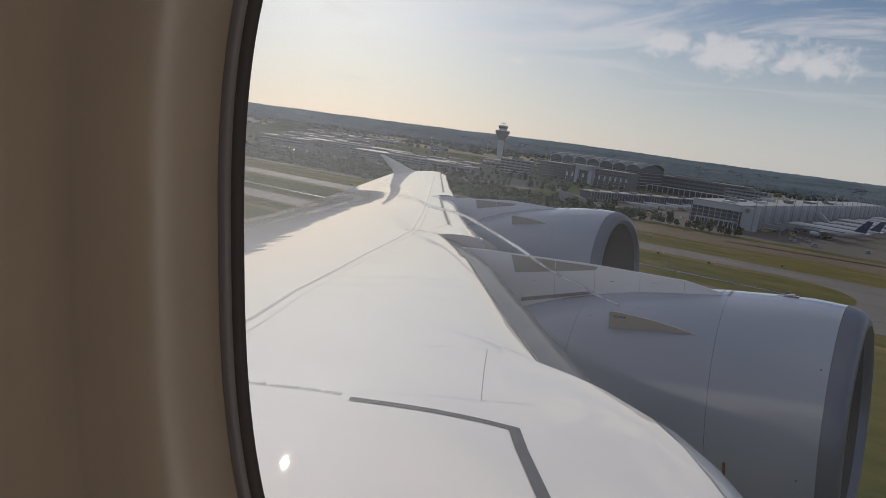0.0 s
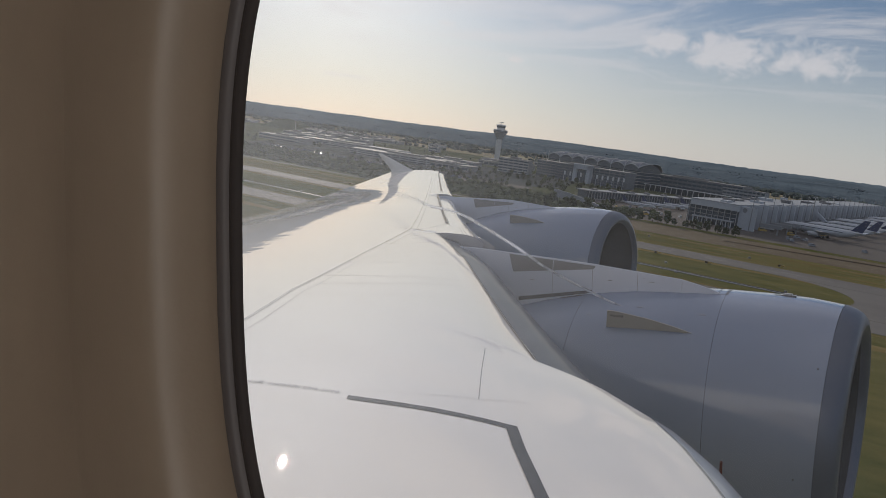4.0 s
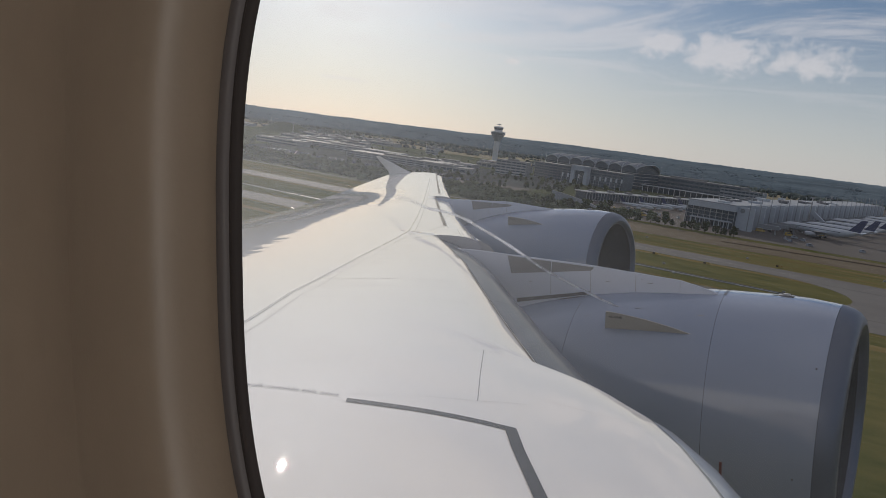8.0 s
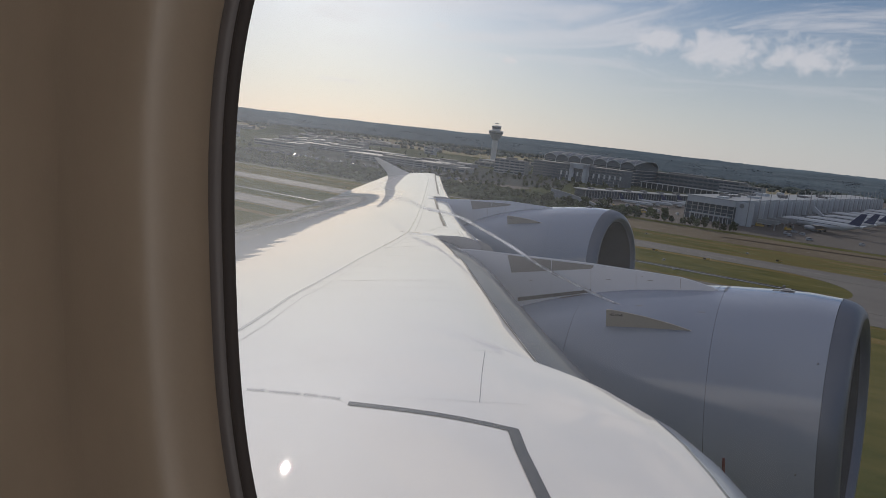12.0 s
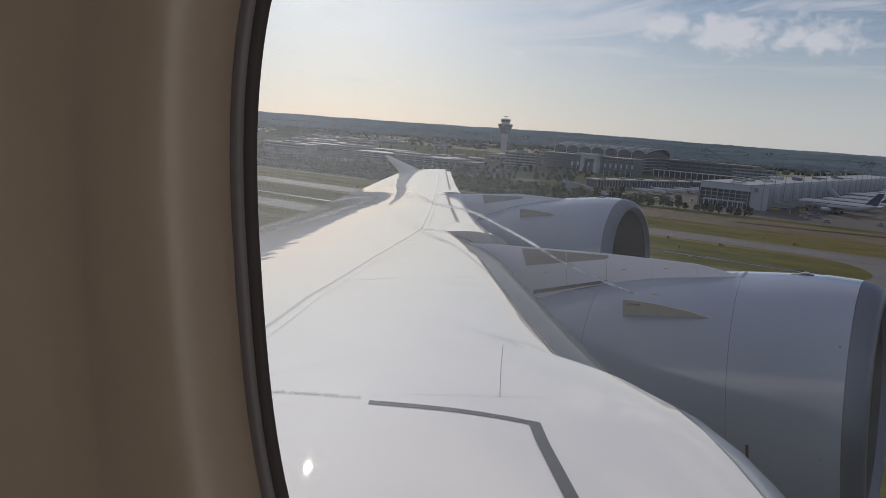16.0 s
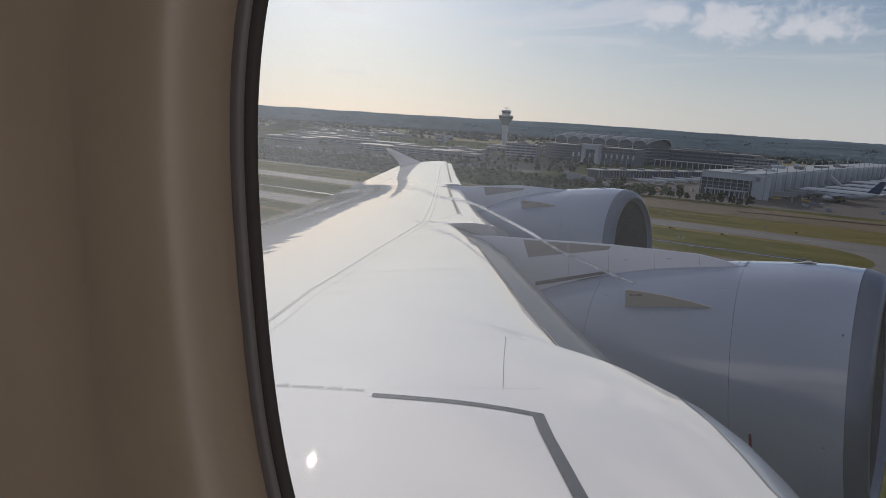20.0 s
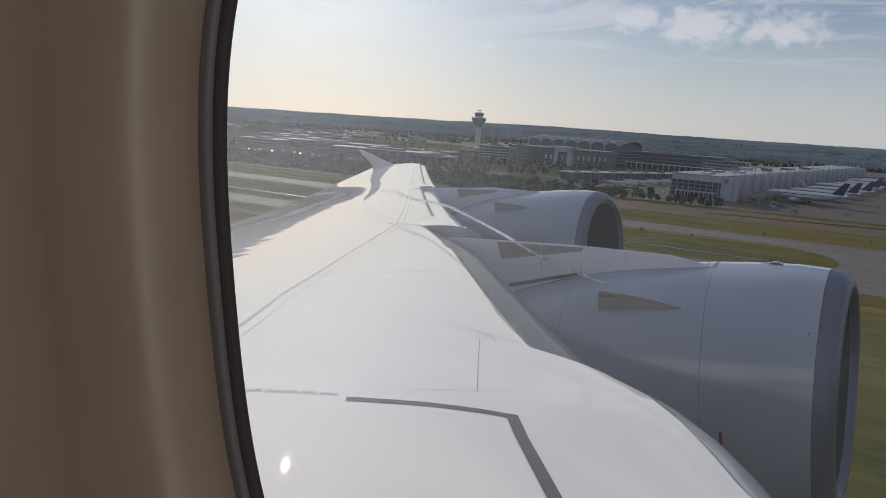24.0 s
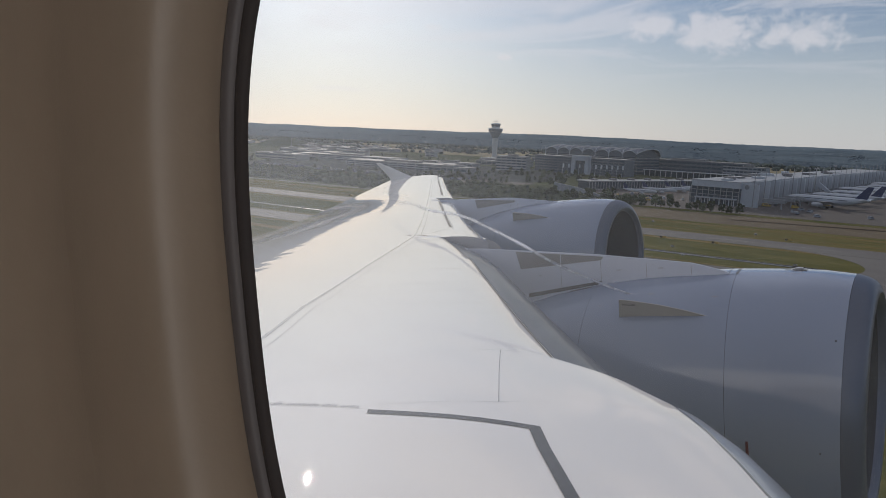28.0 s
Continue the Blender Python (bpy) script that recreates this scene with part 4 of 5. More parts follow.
link = [(-30 + 36 * math.cos(a), 342.5 + 38 * math.sin(a)) for a in np.linspace(math.pi / 2, -math.pi / 2, 19)] + [(110, 304.5), (110, 380.5)]
sheet("road_link", link, 0.07, ASPHALT, "rounded taxiway junction", "taxiway")
WATER = mat("still_dark_water", (0.025, 0.028, 0.028), 0.10, vary=0.2, scale=0.3, spec=0.5)
sheet("water_channel", [(-2500, 341), (0, 325), (0, 327), (-2500, 343.5)], 0.08, WATER, "narrow dark drainage channel across the grass", "channel")
for k, (ya, yb) in enumerate(((344.2, 328.0), (340.0, 324.0))):
    sheet("kerb_channel_%d" % (k + 1), [(-2500, ya - 0.5), (0, yb - 0.5), (0, yb + 0.1), (-2500, ya + 0.1)], 0.25, CONCRETE, "pale concrete edge of the drainage channel", "kerb")
sheet("road_perimeter", [(-2500, 478), (-140, 478), (-140, 484), (-2500, 486)], 0.08, ASPHALT, "dark perimeter road", "road")
sheet("ground_soil", [(-150, 470), (800, 480), (800, 548), (-150, 535)], 0.05, DIRT, "dry brown verge beside the apron", "soil")
# the ditch is flat; its shadow is put into the dark soil colour
MUD = mat("shaded_ditch_soil", (0.055, 0.046, 0.036), 0.95, vary=0.4, scale=0.1, detail=8, spec=0.0)
sheet("ground_ditch", [(-74, 499), (60, 523), (60, 531), (-74, 505)], 0.09, MUD, "flat ditch strip between grass and apron, shadow in its soil colour", "ditch")
VERGE = mat("dry_grass_verge", (0.14, 0.125, 0.05), 0.95, vary=0.35, scale=0.15, spec=0.0, stretch=(0.1, 1, 1), tint=(0.20, 0.15, 0.07))
for k, (y0, y1) in enumerate(((411, 413.5), (421, 427), (441, 443), (452, 461), (274, 277), (306, 308), (373, 379), (250, 258))):
    sheet("ground_verge_%d" % (k + 1), [(-1800, y0), (1200, y0), (1200, y1), (-1800, y1)], 0.03, VERGE, "strip of dry straw-coloured mown grass", "grass verge")
sheet("pavement_apron", [(-230, 552), (1500, 560), (1500, 1900), (-20, 1900), (-60, 1000), (-260, 700)], 0.09, CONCRETE, "wide pale concrete apron", "apron")
PARK = mat("dark_shrub_ground", (0.060, 0.072, 0.044), 0.95, vary=0.5, scale=0.08, detail=10, spec=0.0, tint=(0.095, 0.105, 0.064))
sheet("ground_parkland", [(-1500, 487), (-236, 487), (-236, 552), (-262, 700), (-62, 1010), (-20, 1420), (-1900, 1420)], 0.04, PARK, "dark shrubs and lawn between the airport buildings", "shrubs")
CARPARK = mat("car_park_asphalt", (0.080, 0.088, 0.088), 0.9, vary=0.3, scale=0.06, detail=8, spec=0.0)
sheet("pavement_forecourt", [(-700, 640), (-330, 640), (-300, 760), (-360, 1000), (-900, 1000)], 0.05, CARPARK, "dark grey parking area between trees", "pavement")
sheet("pavement_yard", [(-375, 632), (-300, 640), (-300, 700), (-385, 690)], 0.11, CONCRETE, "pale bare parking yard", "pavement")
for k in range(14):
    x = -108 + 40 * k
    sheet("taxi_line_%d" % k, [(x, 394.5), (x + 24, 394.5), (x + 24, 394.8), (x, 394.8)], 0.075, PAINTED, "painted taxiway centre line", "marking")


# hills round the horizon
def hills(name, r0, r1, tall, seed, a0, a1, n=220):
    rows = [[], [], [], []]
    for i in range(n):
        a = a0 + (a1 - a0) * i / (n - 1)
        h = tall * (0.86 + 0.09 * noise.noise(Vector((a * 4 + seed, 0, 0))) + 0.05 * noise.noise(Vector((a * 26, seed, 0))))
        h *= 1 - 0.16 * (1 - ease(a, 0.0, 0.4))
        crest = tall * (0.035 * noise.noise(Vector((a * 170, seed, 3))) + 0.05 * noise.noise(Vector((a * 640, seed, 5))))
        for j, (r, k) in enumerate(((r0, 0.0), (r0 + (r1 - r0) * 0.3, 0.45), (r0 + (r1 - r0) * 0.75, 0.9), (r1, 1.0))):
            rows[j].append((-r * math.sin(a), r * math.cos(a), h * k + (crest if k == 1 else 0) - (1 if k == 0 else 0)))
    return tagged(link_mesh(name, grid(bmesh.new(), rows), HILL), "low wooded hills along the horizon, haze put into their colour", "hills", kind="structure")


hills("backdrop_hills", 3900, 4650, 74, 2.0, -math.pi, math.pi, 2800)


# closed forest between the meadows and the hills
# the bluish tint carries distance haze in the canopy colour
WOODS = mat("haze_tinted_canopy", (0.088, 0.122, 0.155), 0.95, vary=0.3, scale=0.02, detail=12, tint=(0.108, 0.142, 0.170), spec=0.0, island=0.18)


def forest_edge(a):
    """Distance of the forest's near edge in the direction a, in radians to the left of straight out."""
    return lerp(a, [-1.2, -0.1, 0.22, 0.45, 0.75, 1.3], [1760, 1800, 1900, 2500, 3000, 3000]) + 130 * noise.noise(Vector((a * 9, 2, 0))) + 50 * noise.noise(Vector((a * 40, 7, 0)))


rows = [[], [], [], [], []]
for i in range(1300):
    a = -1.2 + 2.5 * i / 1299
    edge_r = forest_edge(a)
    for j, k in enumerate((0.0, 0.004, 0.3, 0.7, 1.0)):
        r = edge_r + (4000 - edge_r) * k
        z = (-0.5, 8.0, 13.0, 22.0, 32.0)[j] * (1 + 0.16 * noise.noise(Vector((a * 60, j * 3.1, 1))) + 0.06 * noise.noise(Vector((a * 420, j * 5.7, 2))))
        rows[j].append((-r * math.sin(a), r * math.cos(a), z))
tagged(link_mesh("backdrop_forest", grid(bmesh.new(), rows), WOODS), "closed forest beyond the airport meadows, tinted for haze", "forest", kind="structure")
STRAW = mat("straw_field", (0.30, 0.265, 0.19), 0.95, vary=0.2, scale=0.02, spec=0.0, random_amount=0.8, tint=(0.27, 0.26, 0.18))
# straw and meadow colours, made paler to include distance haze
PLAIN = mat("haze_paled_farmland", (0.17, 0.17, 0.12), 0.95, vary=0.3, scale=0.006, spec=0.0, detail=8, tint=(0.30, 0.265, 0.185))
sheet("ground_farmland", [(-4300, 1440), (4300, 1440), (3600, 3850), (-3600, 3850)], 0.02, PLAIN, "patchwork of straw fields and meadows, paled for haze", "farmland")
rng = random.Random(31)
for k in range(34):
    y = rng.uniform(1450, 2900)
    x = rng.uniform(-1.0, -0.2) * y
    w, d, sk = rng.uniform(90, 340), rng.uniform(35, 110), rng.uniform(-40, 40)
    sheet("ground_field_%d" % (k + 1), [(x, y), (x + w, y + sk), (x + w + 30, y + d + sk), (x + 20, y + d)], 0.1 + 0.004 * k, STRAW, "pale straw-coloured field beyond the airport", "field")


# small wooded knoll on the plain
rows = []
for j in range(9):
    r = 78 * j / 8
    rows.append([(-1286 + r * 1.15 * math.cos(a), 1348 + r * math.sin(a), 25 * math.cos(math.pi * j / 16) ** 1.3 * (0.9 + 0.25 * noise.noise(Vector((3 * math.cos(a), 3 * math.sin(a), j * 0.6)))) - 0.5) for a in np.linspace(0, 2 * math.pi, 40, endpoint=False)])
tagged(link_mesh("hill_knoll", grid(bmesh.new(), rows, closed=True), LEAF), "small dark rounded hill covered with trees", "hill", kind="structure")


# trees
def crown_mesh(seed, tall, wide):
    rng = random.Random(seed)
    bm = bmesh.new()
    for k in range(26):
        u = rng.random()
        a = rng.random() * 6.283
        z = tall * (0.25 + 0.72 * u)
        r = wide * (0.95 - 0.7 * abs(u - 0.35) ** 1.2) * rng.random() ** 0.5
        s = wide * (0.20 + 0.22 * rng.random())
        m = Matrix.Translation((r * math.cos(a), r * math.sin(a), z)) @ Matrix.Rotation(rng.random() * 6, 4, Vector((rng.random(), rng.random(), 1)).normalized()) @ Matrix.Diagonal((s, s * (0.7 + 0.5 * rng.random()), s * (0.6 + 0.4 * rng.random()), 1))
        made = bmesh.ops.create_icosphere(bm, subdivisions=2, radius=1.0, matrix=m)
        for v in made["verts"]:
            v.co += Vector((rng.uniform(-1, 1), rng.uniform(-1, 1), rng.uniform(-1, 1))) * s * 0.22
    return bm


def tree(seed, tall, wide):
    t = tagged(new("tree"), "dark green broadleaf tree on the airport edge", "tree", "trees on the airport edge")
    bm = bmesh.new()
    tube(bm, [(0, 0, -0.2), (0.1, 0, tall * 0.2), (0, 0.1, tall * 0.55)], [wide * 0.09, wide * 0.065, wide * 0.03], 7)
    for k in range(4):
        a = k * 1.6 + seed
        tube(bm, [(0, 0, tall * 0.22 + k * 0.3), (wide * 0.4 * math.cos(a), wide * 0.4 * math.sin(a), tall * 0.45 + k * 0.3)], [wide * 0.035, wide * 0.015], 5)
    part("trunk", bm, BARK, t)
    part("crown", crown_mesh(seed, tall, wide), LEAF, t, "", False)
    return t


stock = [tree(k, tall, wide) for k, (tall, wide) in enumerate(((8.5, 3.6), (7, 3.2), (10, 3.8), (6, 2.6), (7.5, 3.9)))]
rng = random.Random(5)
spots = []
for k in range(26):
    spots.append((-235 + 6.5 * k + rng.uniform(-2, 2), 548 - 0.0 * k + rng.uniform(-4, 5)))
for k in range(150):
    spots.append((rng.uniform(-760, -190), rng.uniform(492, 640)))
for k in range(90):
    x = rng.uniform(-1000, -330)
    spots.append((x, rng.uniform(640, 1150)))
for k in range(110):
    spots.append((rng.uniform(-480, -262), rng.uniform(640, 930)))
for i, (x, y) in enumerate(spots):
    size = rng.uniform(0.8, 1.15) if y < 560 and x > -240 else rng.uniform(0.45, 0.85)
    m = pose(x, y, 0, 0, 0, rng.uniform(0, 360)) @ Matrix.Scale(size, 4)
    if i < 5:
        stock[i].matrix_world = m
    else:
        src = stock[i % 5]
        copy_thing(src, m)


# distant foliage is blued in its base colour to look hazed
FAR_LEAF = mat("haze_tinted_far_foliage", (0.075, 0.098, 0.102), 0.9, vary=0.4, scale=0.08, tint=(0.115, 0.135, 0.12), spec=0.0, island=0.6)


def woodland(name, spread, count, seed, size, foliage, flat=0.8):
    """Far woods, one mesh of clumps."""
    rng = random.Random(seed)
    bm = bmesh.new()
    ico = bmesh.new()
    bmesh.ops.create_icosphere(ico, subdivisions=1, radius=1.0)
    verts, faces = [v.co.copy() for v in ico.verts], [[v.index for v in f.verts] for f in ico.faces]
    ico.free()
    allv, allf = [], []
    for k in range(count):
        x, y, *base = spread(rng)
        s = size * rng.uniform(0.6, 1.4)
        n = len(allv)
        for v in verts:
            j = rng.uniform(0.75, 1.25)
            allv.append((x + v.x * s * j, y + v.y * s * j, (base[0] if base else s * 0.6) + v.z * s * j * flat))
        allf += [[n + i for i in f] for f in faces]
    bm.free()
    me = bpy.data.meshes.new(name)
    me.from_pydata(allv, [], allf)
    me.materials.append(foliage)
    return tagged(new(name, me), "dark patchy woods and hedges beyond the airport", "woods", kind="stuff")


def belts(rng):
    """Broken tree belts and copses over the farmland, and the ragged edge of the forest."""
    while True:
        if rng.random() < 0.45:
            a = rng.uniform(-1.0, 1.1)
            r = forest_edge(a) + abs(rng.gauss(0, 30)) - 14
            return -r * math.sin(a), r * math.cos(a)
        y = rng.uniform(1430, 2900)
        x = rng.uniform(-1.05, 0.0) * y
        if noise.noise(Vector((x * 0.0035, y * 0.009, 4))) > 0.12:
            return x, y


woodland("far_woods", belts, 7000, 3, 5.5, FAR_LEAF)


def canopy(rng):
    """Crowns that stand out of the closed forest, denser towards its near edge."""
    a = rng.uniform(-0.35, 1.0)
    near = forest_edge(a)
    k = rng.random() ** 2
    r = near + (3950 - near) * k
    return -r * math.sin(a), r * math.cos(a), lerp(k, [0.0, 0.004, 0.3, 0.7, 1.0], [4.0, 7.0, 11.5, 20.5, 30.5])


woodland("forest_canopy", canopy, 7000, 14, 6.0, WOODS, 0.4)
woodland("hedge", lambda r: (r.uniform(-900, -150), r.choice((500, 512, 530, 560, 590, 610)) + r.gauss(0, 5)), 1700, 8, 2.8, LEAF)


# control tower
def control_tower(x, y):
    t = tagged(new("control_tower"), "tall pale control tower with a flared glazed cab", "tower")
    t.matrix_world = pose(x, y, 0)

    def round_part(name, prof, material, label="", n=28):
        return part(name, grid(bmesh.new(), [[(r * math.cos(2 * math.pi * i / n), r * math.sin(2 * math.pi * i / n), z) for i in range(n)] for r, z in prof], closed=True, caps=True), material, t, label)

    round_part("shaft", [(6.0, -0.5), (5.2, 10), (4.9, 30), (5.0, 46)], SHAFT, "pale concrete shaft")
    for k in range(12):
        a = 2 * math.pi * k / 12
        m = pose(5.05 * math.cos(a), 5.05 * math.sin(a), 26, 0, 0, math.degrees(a))
        part("shaft_rib", boxed(-0.3, 0.4, -0.25, 0.25, -26, 20, m), SHAFT, t)
    round_part("flare", [(5.1, 44), (8.4, 49), (11.5, 54), (13.4, 57.5)], FACADE, "grey flared underside")
    round_part("office_floor", [(13.4, 57.5), (14.2, 58.5), (14.2, 62.0), (13.0, 63.2)], GLASS, "dark glazed floors")
    round_part("parapet", [(14.4, 61.8), (14.6, 62.2), (14.4, 63.2), (9, 63.6)], SHAFT)
    round_part("cab_base", [(8.0, 63.4), (8.2, 66.5)], SHAFT)
    round_part("cab_glass", [(8.0, 66.5), (9.4, 71.0)], GLASS, "outward-sloping dark cab glass")
    round_part("cab_roof", [(9.9, 71.0), (9.9, 72.2), (6.5, 73.4), (2.0, 73.8)], SHAFT)
    for k in range(16):
        a = 2 * math.pi * k / 16
        part("cab_mullion", tube(bmesh.new(), [(8.05 * math.cos(a), 8.05 * math.sin(a), 66.4), (9.45 * math.cos(a), 9.45 * math.sin(a), 71.1)], 0.13, 5), STEEL, t)
    part("mast", tube(bmesh.new(), [(0, 0, 73.5), (0, 0, 79)], 0.35, 6), STEEL, t)
    part("radar_bar", boxed(-4.5, 4.5, -0.5, 0.5, 76.8, 78.0), STEEL, t)
    return t


control_tower(-630, 1247)


# buildings
def building(x, y, w, d, h, yaw, name="office_building", label="low grey airport building with window bands", wall=None, storeys=None, bays=None, floor_h=4.0):
    """A block with a parapet, plant room and a window in every bay of every storey on the side seen from the runway."""
    b = tagged(new(name), label, "building")
    b.matrix_world = pose(x, y, 0, 0, 0, yaw)
    part("wall", boxed(-w / 2, w / 2, -d / 2, d / 2, -0.3, h), wall or FACADE_GREY, b, "", False)
    part("roof", boxed(-w / 2 - 0.4, w / 2 + 0.4, -d / 2 - 0.4, d / 2 + 0.4, h, h + 0.7), ROOF, b, "", False)
    part("plant_room", boxed(-w * 0.18, w * 0.14, -d * 0.2, d * 0.2, h + 0.7, h + 3.2), ROOF, b, "", False)
    storeys = storeys or max(1, int(h / floor_h))
    bays = bays or max(2, min(9, int(w / 8)))
    me = None
    for f in range(storeys):
        for k in range(bays):
            if me is None:
                bw, bh = w / bays * 0.82, h / storeys * 0.5
                ob = part("window", boxed(-bw / 2, bw / 2, -0.12, 0.05, -bh / 2, bh / 2), GLASS, b, "dark window", False)
                me = ob.data
            else:
                ob = new("window", me)
                ob.parent = b
            ob.location = (-w / 2 + w / bays * (k + 0.5), -d / 2, h / storeys * (f + 0.5))
    return b


rng = random.Random(11)
for k in range(58):
    x = rng.uniform(-1600, -420)
    y = rng.uniform(780, 1600)
    if abs(x + 630) < 60 and y < 1300 or x > -480 and y > 960:
        continue
    pale = rng.random() < 0.45
    building(x, y, rng.uniform(18, 95), rng.uniform(15, 40), rng.uniform(4.5, 10.5), rng.uniform(-6, 6), "airport_building", "long pale flat-roofed airport building" if pale else "grey flat-roofed airport building", FACADE if pale else FACADE_GREY)
building(-540, 800, 170, 40, 8, 2, "parking_garage", "long pale multi-storey parking garage", FACADE, 3, 12)
building(-720, 905, 200, 36, 7.5, 2, "parking_garage", "long pale multi-storey parking garage", FACADE, 3, 12)
building(-445, 945, 46, 26, 20, 10, "office_building", "grey office block with window bands", FACADE_GREY, 5, 6)


# terminal forum under a scalloped membrane roof
def terminal(x, y, yaw):
    t = tagged(new("terminal"), "large glazed terminal forum under scalloped pale membrane vaults", "terminal")
    t.matrix_world = pose(x, y, 0, 0, 0, yaw)
    long, deep, n = 168.0, 74.0, 7
    w = long / n
    part("hall", boxed(-long / 2, long / 2, -deep / 2 + 4, deep / 2 - 4, -0.3, 26), GLASS, t, "dark glazed hall", False)
    for k in range(5):
        z = 5.0 + 4.6 * k
        part("floor_band", boxed(-long / 2 - 0.6, long / 2 + 0.6, -deep / 2 + 3.4, deep / 2 - 3.4, z, z + 0.9), FACADE_GREY, t, "", False)

    def section(v):
        """Height over the eaves across the depth: a low barrel."""
        return 10.5 * max(0.0, math.sin(math.pi * (0.06 + 0.94 * v) ** 0.9)) ** 0.75

    for k in range(n):
        x0 = -long / 2 + w * k
        rows = []
        for j in range(9):
            v = j / 8
            yy = -deep / 2 + deep * v
            lift = (1 - v) ** 2
            rows.append([(x0 + w * i / 12, yy, 27.5 + section(v) + lift * (5.2 * math.sin(math.pi * i / 12) ** 0.8 - 1.5)) for i in range(13)])
        part("roof_vault", grid(bmesh.new(), rows), VAULT, t, "pale grey membrane shell")
        part("front_rib", tube(bmesh.new(), [(px, py - 0.5, pz + 0.3) for px, py, pz in rows[0]], 0.55, 5), GATE, t, "white arched rib")
        part("cross_rib", tube(bmesh.new(), [(rows[j][12 - round(1.5 * j)][0], rows[j][0][1], rows[j][12 - round(1.5 * j)][2] + 0.35) for j in range(6)], 0.4, 4), GATE, t, "white diagonal rib")
        part("gable_glass", grid(bmesh.new(), [[(px, py + 1.5, 25.5) for px, py, pz in rows[0]], [(px, py + 1.5, pz - 0.2) for px, py, pz in rows[0]]]), VAULT_GLASS, t, "grey glass under the shell", False)
        part("roof_mast", tube(bmesh.new(), [(x0, -deep / 2 - 1, 22), (x0, -deep / 2 - 0.4, 37.5)], [0.5, 0.3], 6), GATE, t, "white roof mast")
    rows = []
    for j in range(13):
        v = j / 12
        rows.append([(long / 2 + 9 * math.sin(math.pi * v), -deep / 2 + deep * v, 27.0 + section(v) * 1.1), (long / 2 - 1, -deep / 2 + deep * v, 27.0 + section(v))])
    part("end_hood", grid(bmesh.new(), rows), VAULT, t, "overhanging end shell")
    part("end_rib", tube(bmesh.new(), [row[0] for row in rows], 0.6, 5), GATE, t, "white rim of the end shell")
    part("end_glass", grid(bmesh.new(), [[row[1] for row in rows], [(row[1][0], row[1][1], 25.0) for row in rows]]), GLASS, t, "dark open end under the hood", False)
    return t


terminal(-364, 1103, -14)
building(-352, 985, 150, 30, 23, -12, "office_building", "dark glazed office block with pale floor bands before the terminal", FACADE_DARK, 6, 18)
building(-228, 1128, 165, 40, 23, -9, "terminal_wing", "long dark blue glazed terminal hall", FACADE_DARK, 4, 22)


# white gateway over the entrance
gate = tagged(new("gateway"), "tall white square gateway with dark glass inside", "gateway")
gate.matrix_world = pose(-347, 962, 0, 0, 0, -12)
for x0 in (-14, 8.5):
    part("pillar", boxed(x0, x0 + 5.5, -3, 5, -0.3, 25), GATE, gate, "", False)
part("lintel", boxed(-14, 14, -3, 5, 19, 26), GATE, gate, "", False)
part("glass", boxed(-8.5, 8.5, 1.0, 1.4, -0.3, 19), GLASS, gate, "dark glass wall", False)
building(-146, 1105, 60, 22, 19, -8, "parking_tower", "pale slatted stair and parking tower behind the pier", FACADE, 4, 10)


# curved pale ramp wall by the trees
rows = []
for i in range(15):
    a = i / 14
    x, y = -243 + 75 * a, 606 - 57 * a + 14 * math.sin(a * math.pi)
    h = 9.5 * (1 - 0.85 * a)
    rows.append([(x, y, -0.3), (x, y, h), (x + 0.7, y + 0.7, h), (x + 0.7, y + 0.7, -0.3)])
tagged(link_mesh("ramp_wall", grid(bmesh.new(), rows, closed=True, caps=True), FACADE), "pale curved ramp wall falling to the ground", "wall")


# low glazed hall along the bay, its roof carried on slim columns
hall = tagged(new("low_hall"), "long low dark glazed hall with slim pale columns", "hall")
hall.matrix_world = pose(-232, 672, 0, 0, 0, 63)
part("body", boxed(0, 190, 1, 16, -0.3, 8.2), GLASS, hall, "dark glazed wall", False)
part("roof", boxed(-2, 192, -1.0, 17, 8.2, 9.0), FACADE_GREY, hall, "flat grey roof slab", False)
part("plinth", boxed(0, 190, 0.6, 1.0, -0.3, 0.9), FACADE_GREY, hall, "", False)
for k in range(48):
    part("column", boxed(4.0 * k, 4.0 * k + 0.45, -0.3, 0.3, -0.3, 8.2), FACADE, hall, "", False)
for k in range(7):
    part("roof_unit", boxed(12 + 26 * k, 17 + 26 * k + (k % 3), 6, 11, 9.0, 10.6 + 0.4 * (k % 2)), ROOF, hall, "grey roof plant box", False)


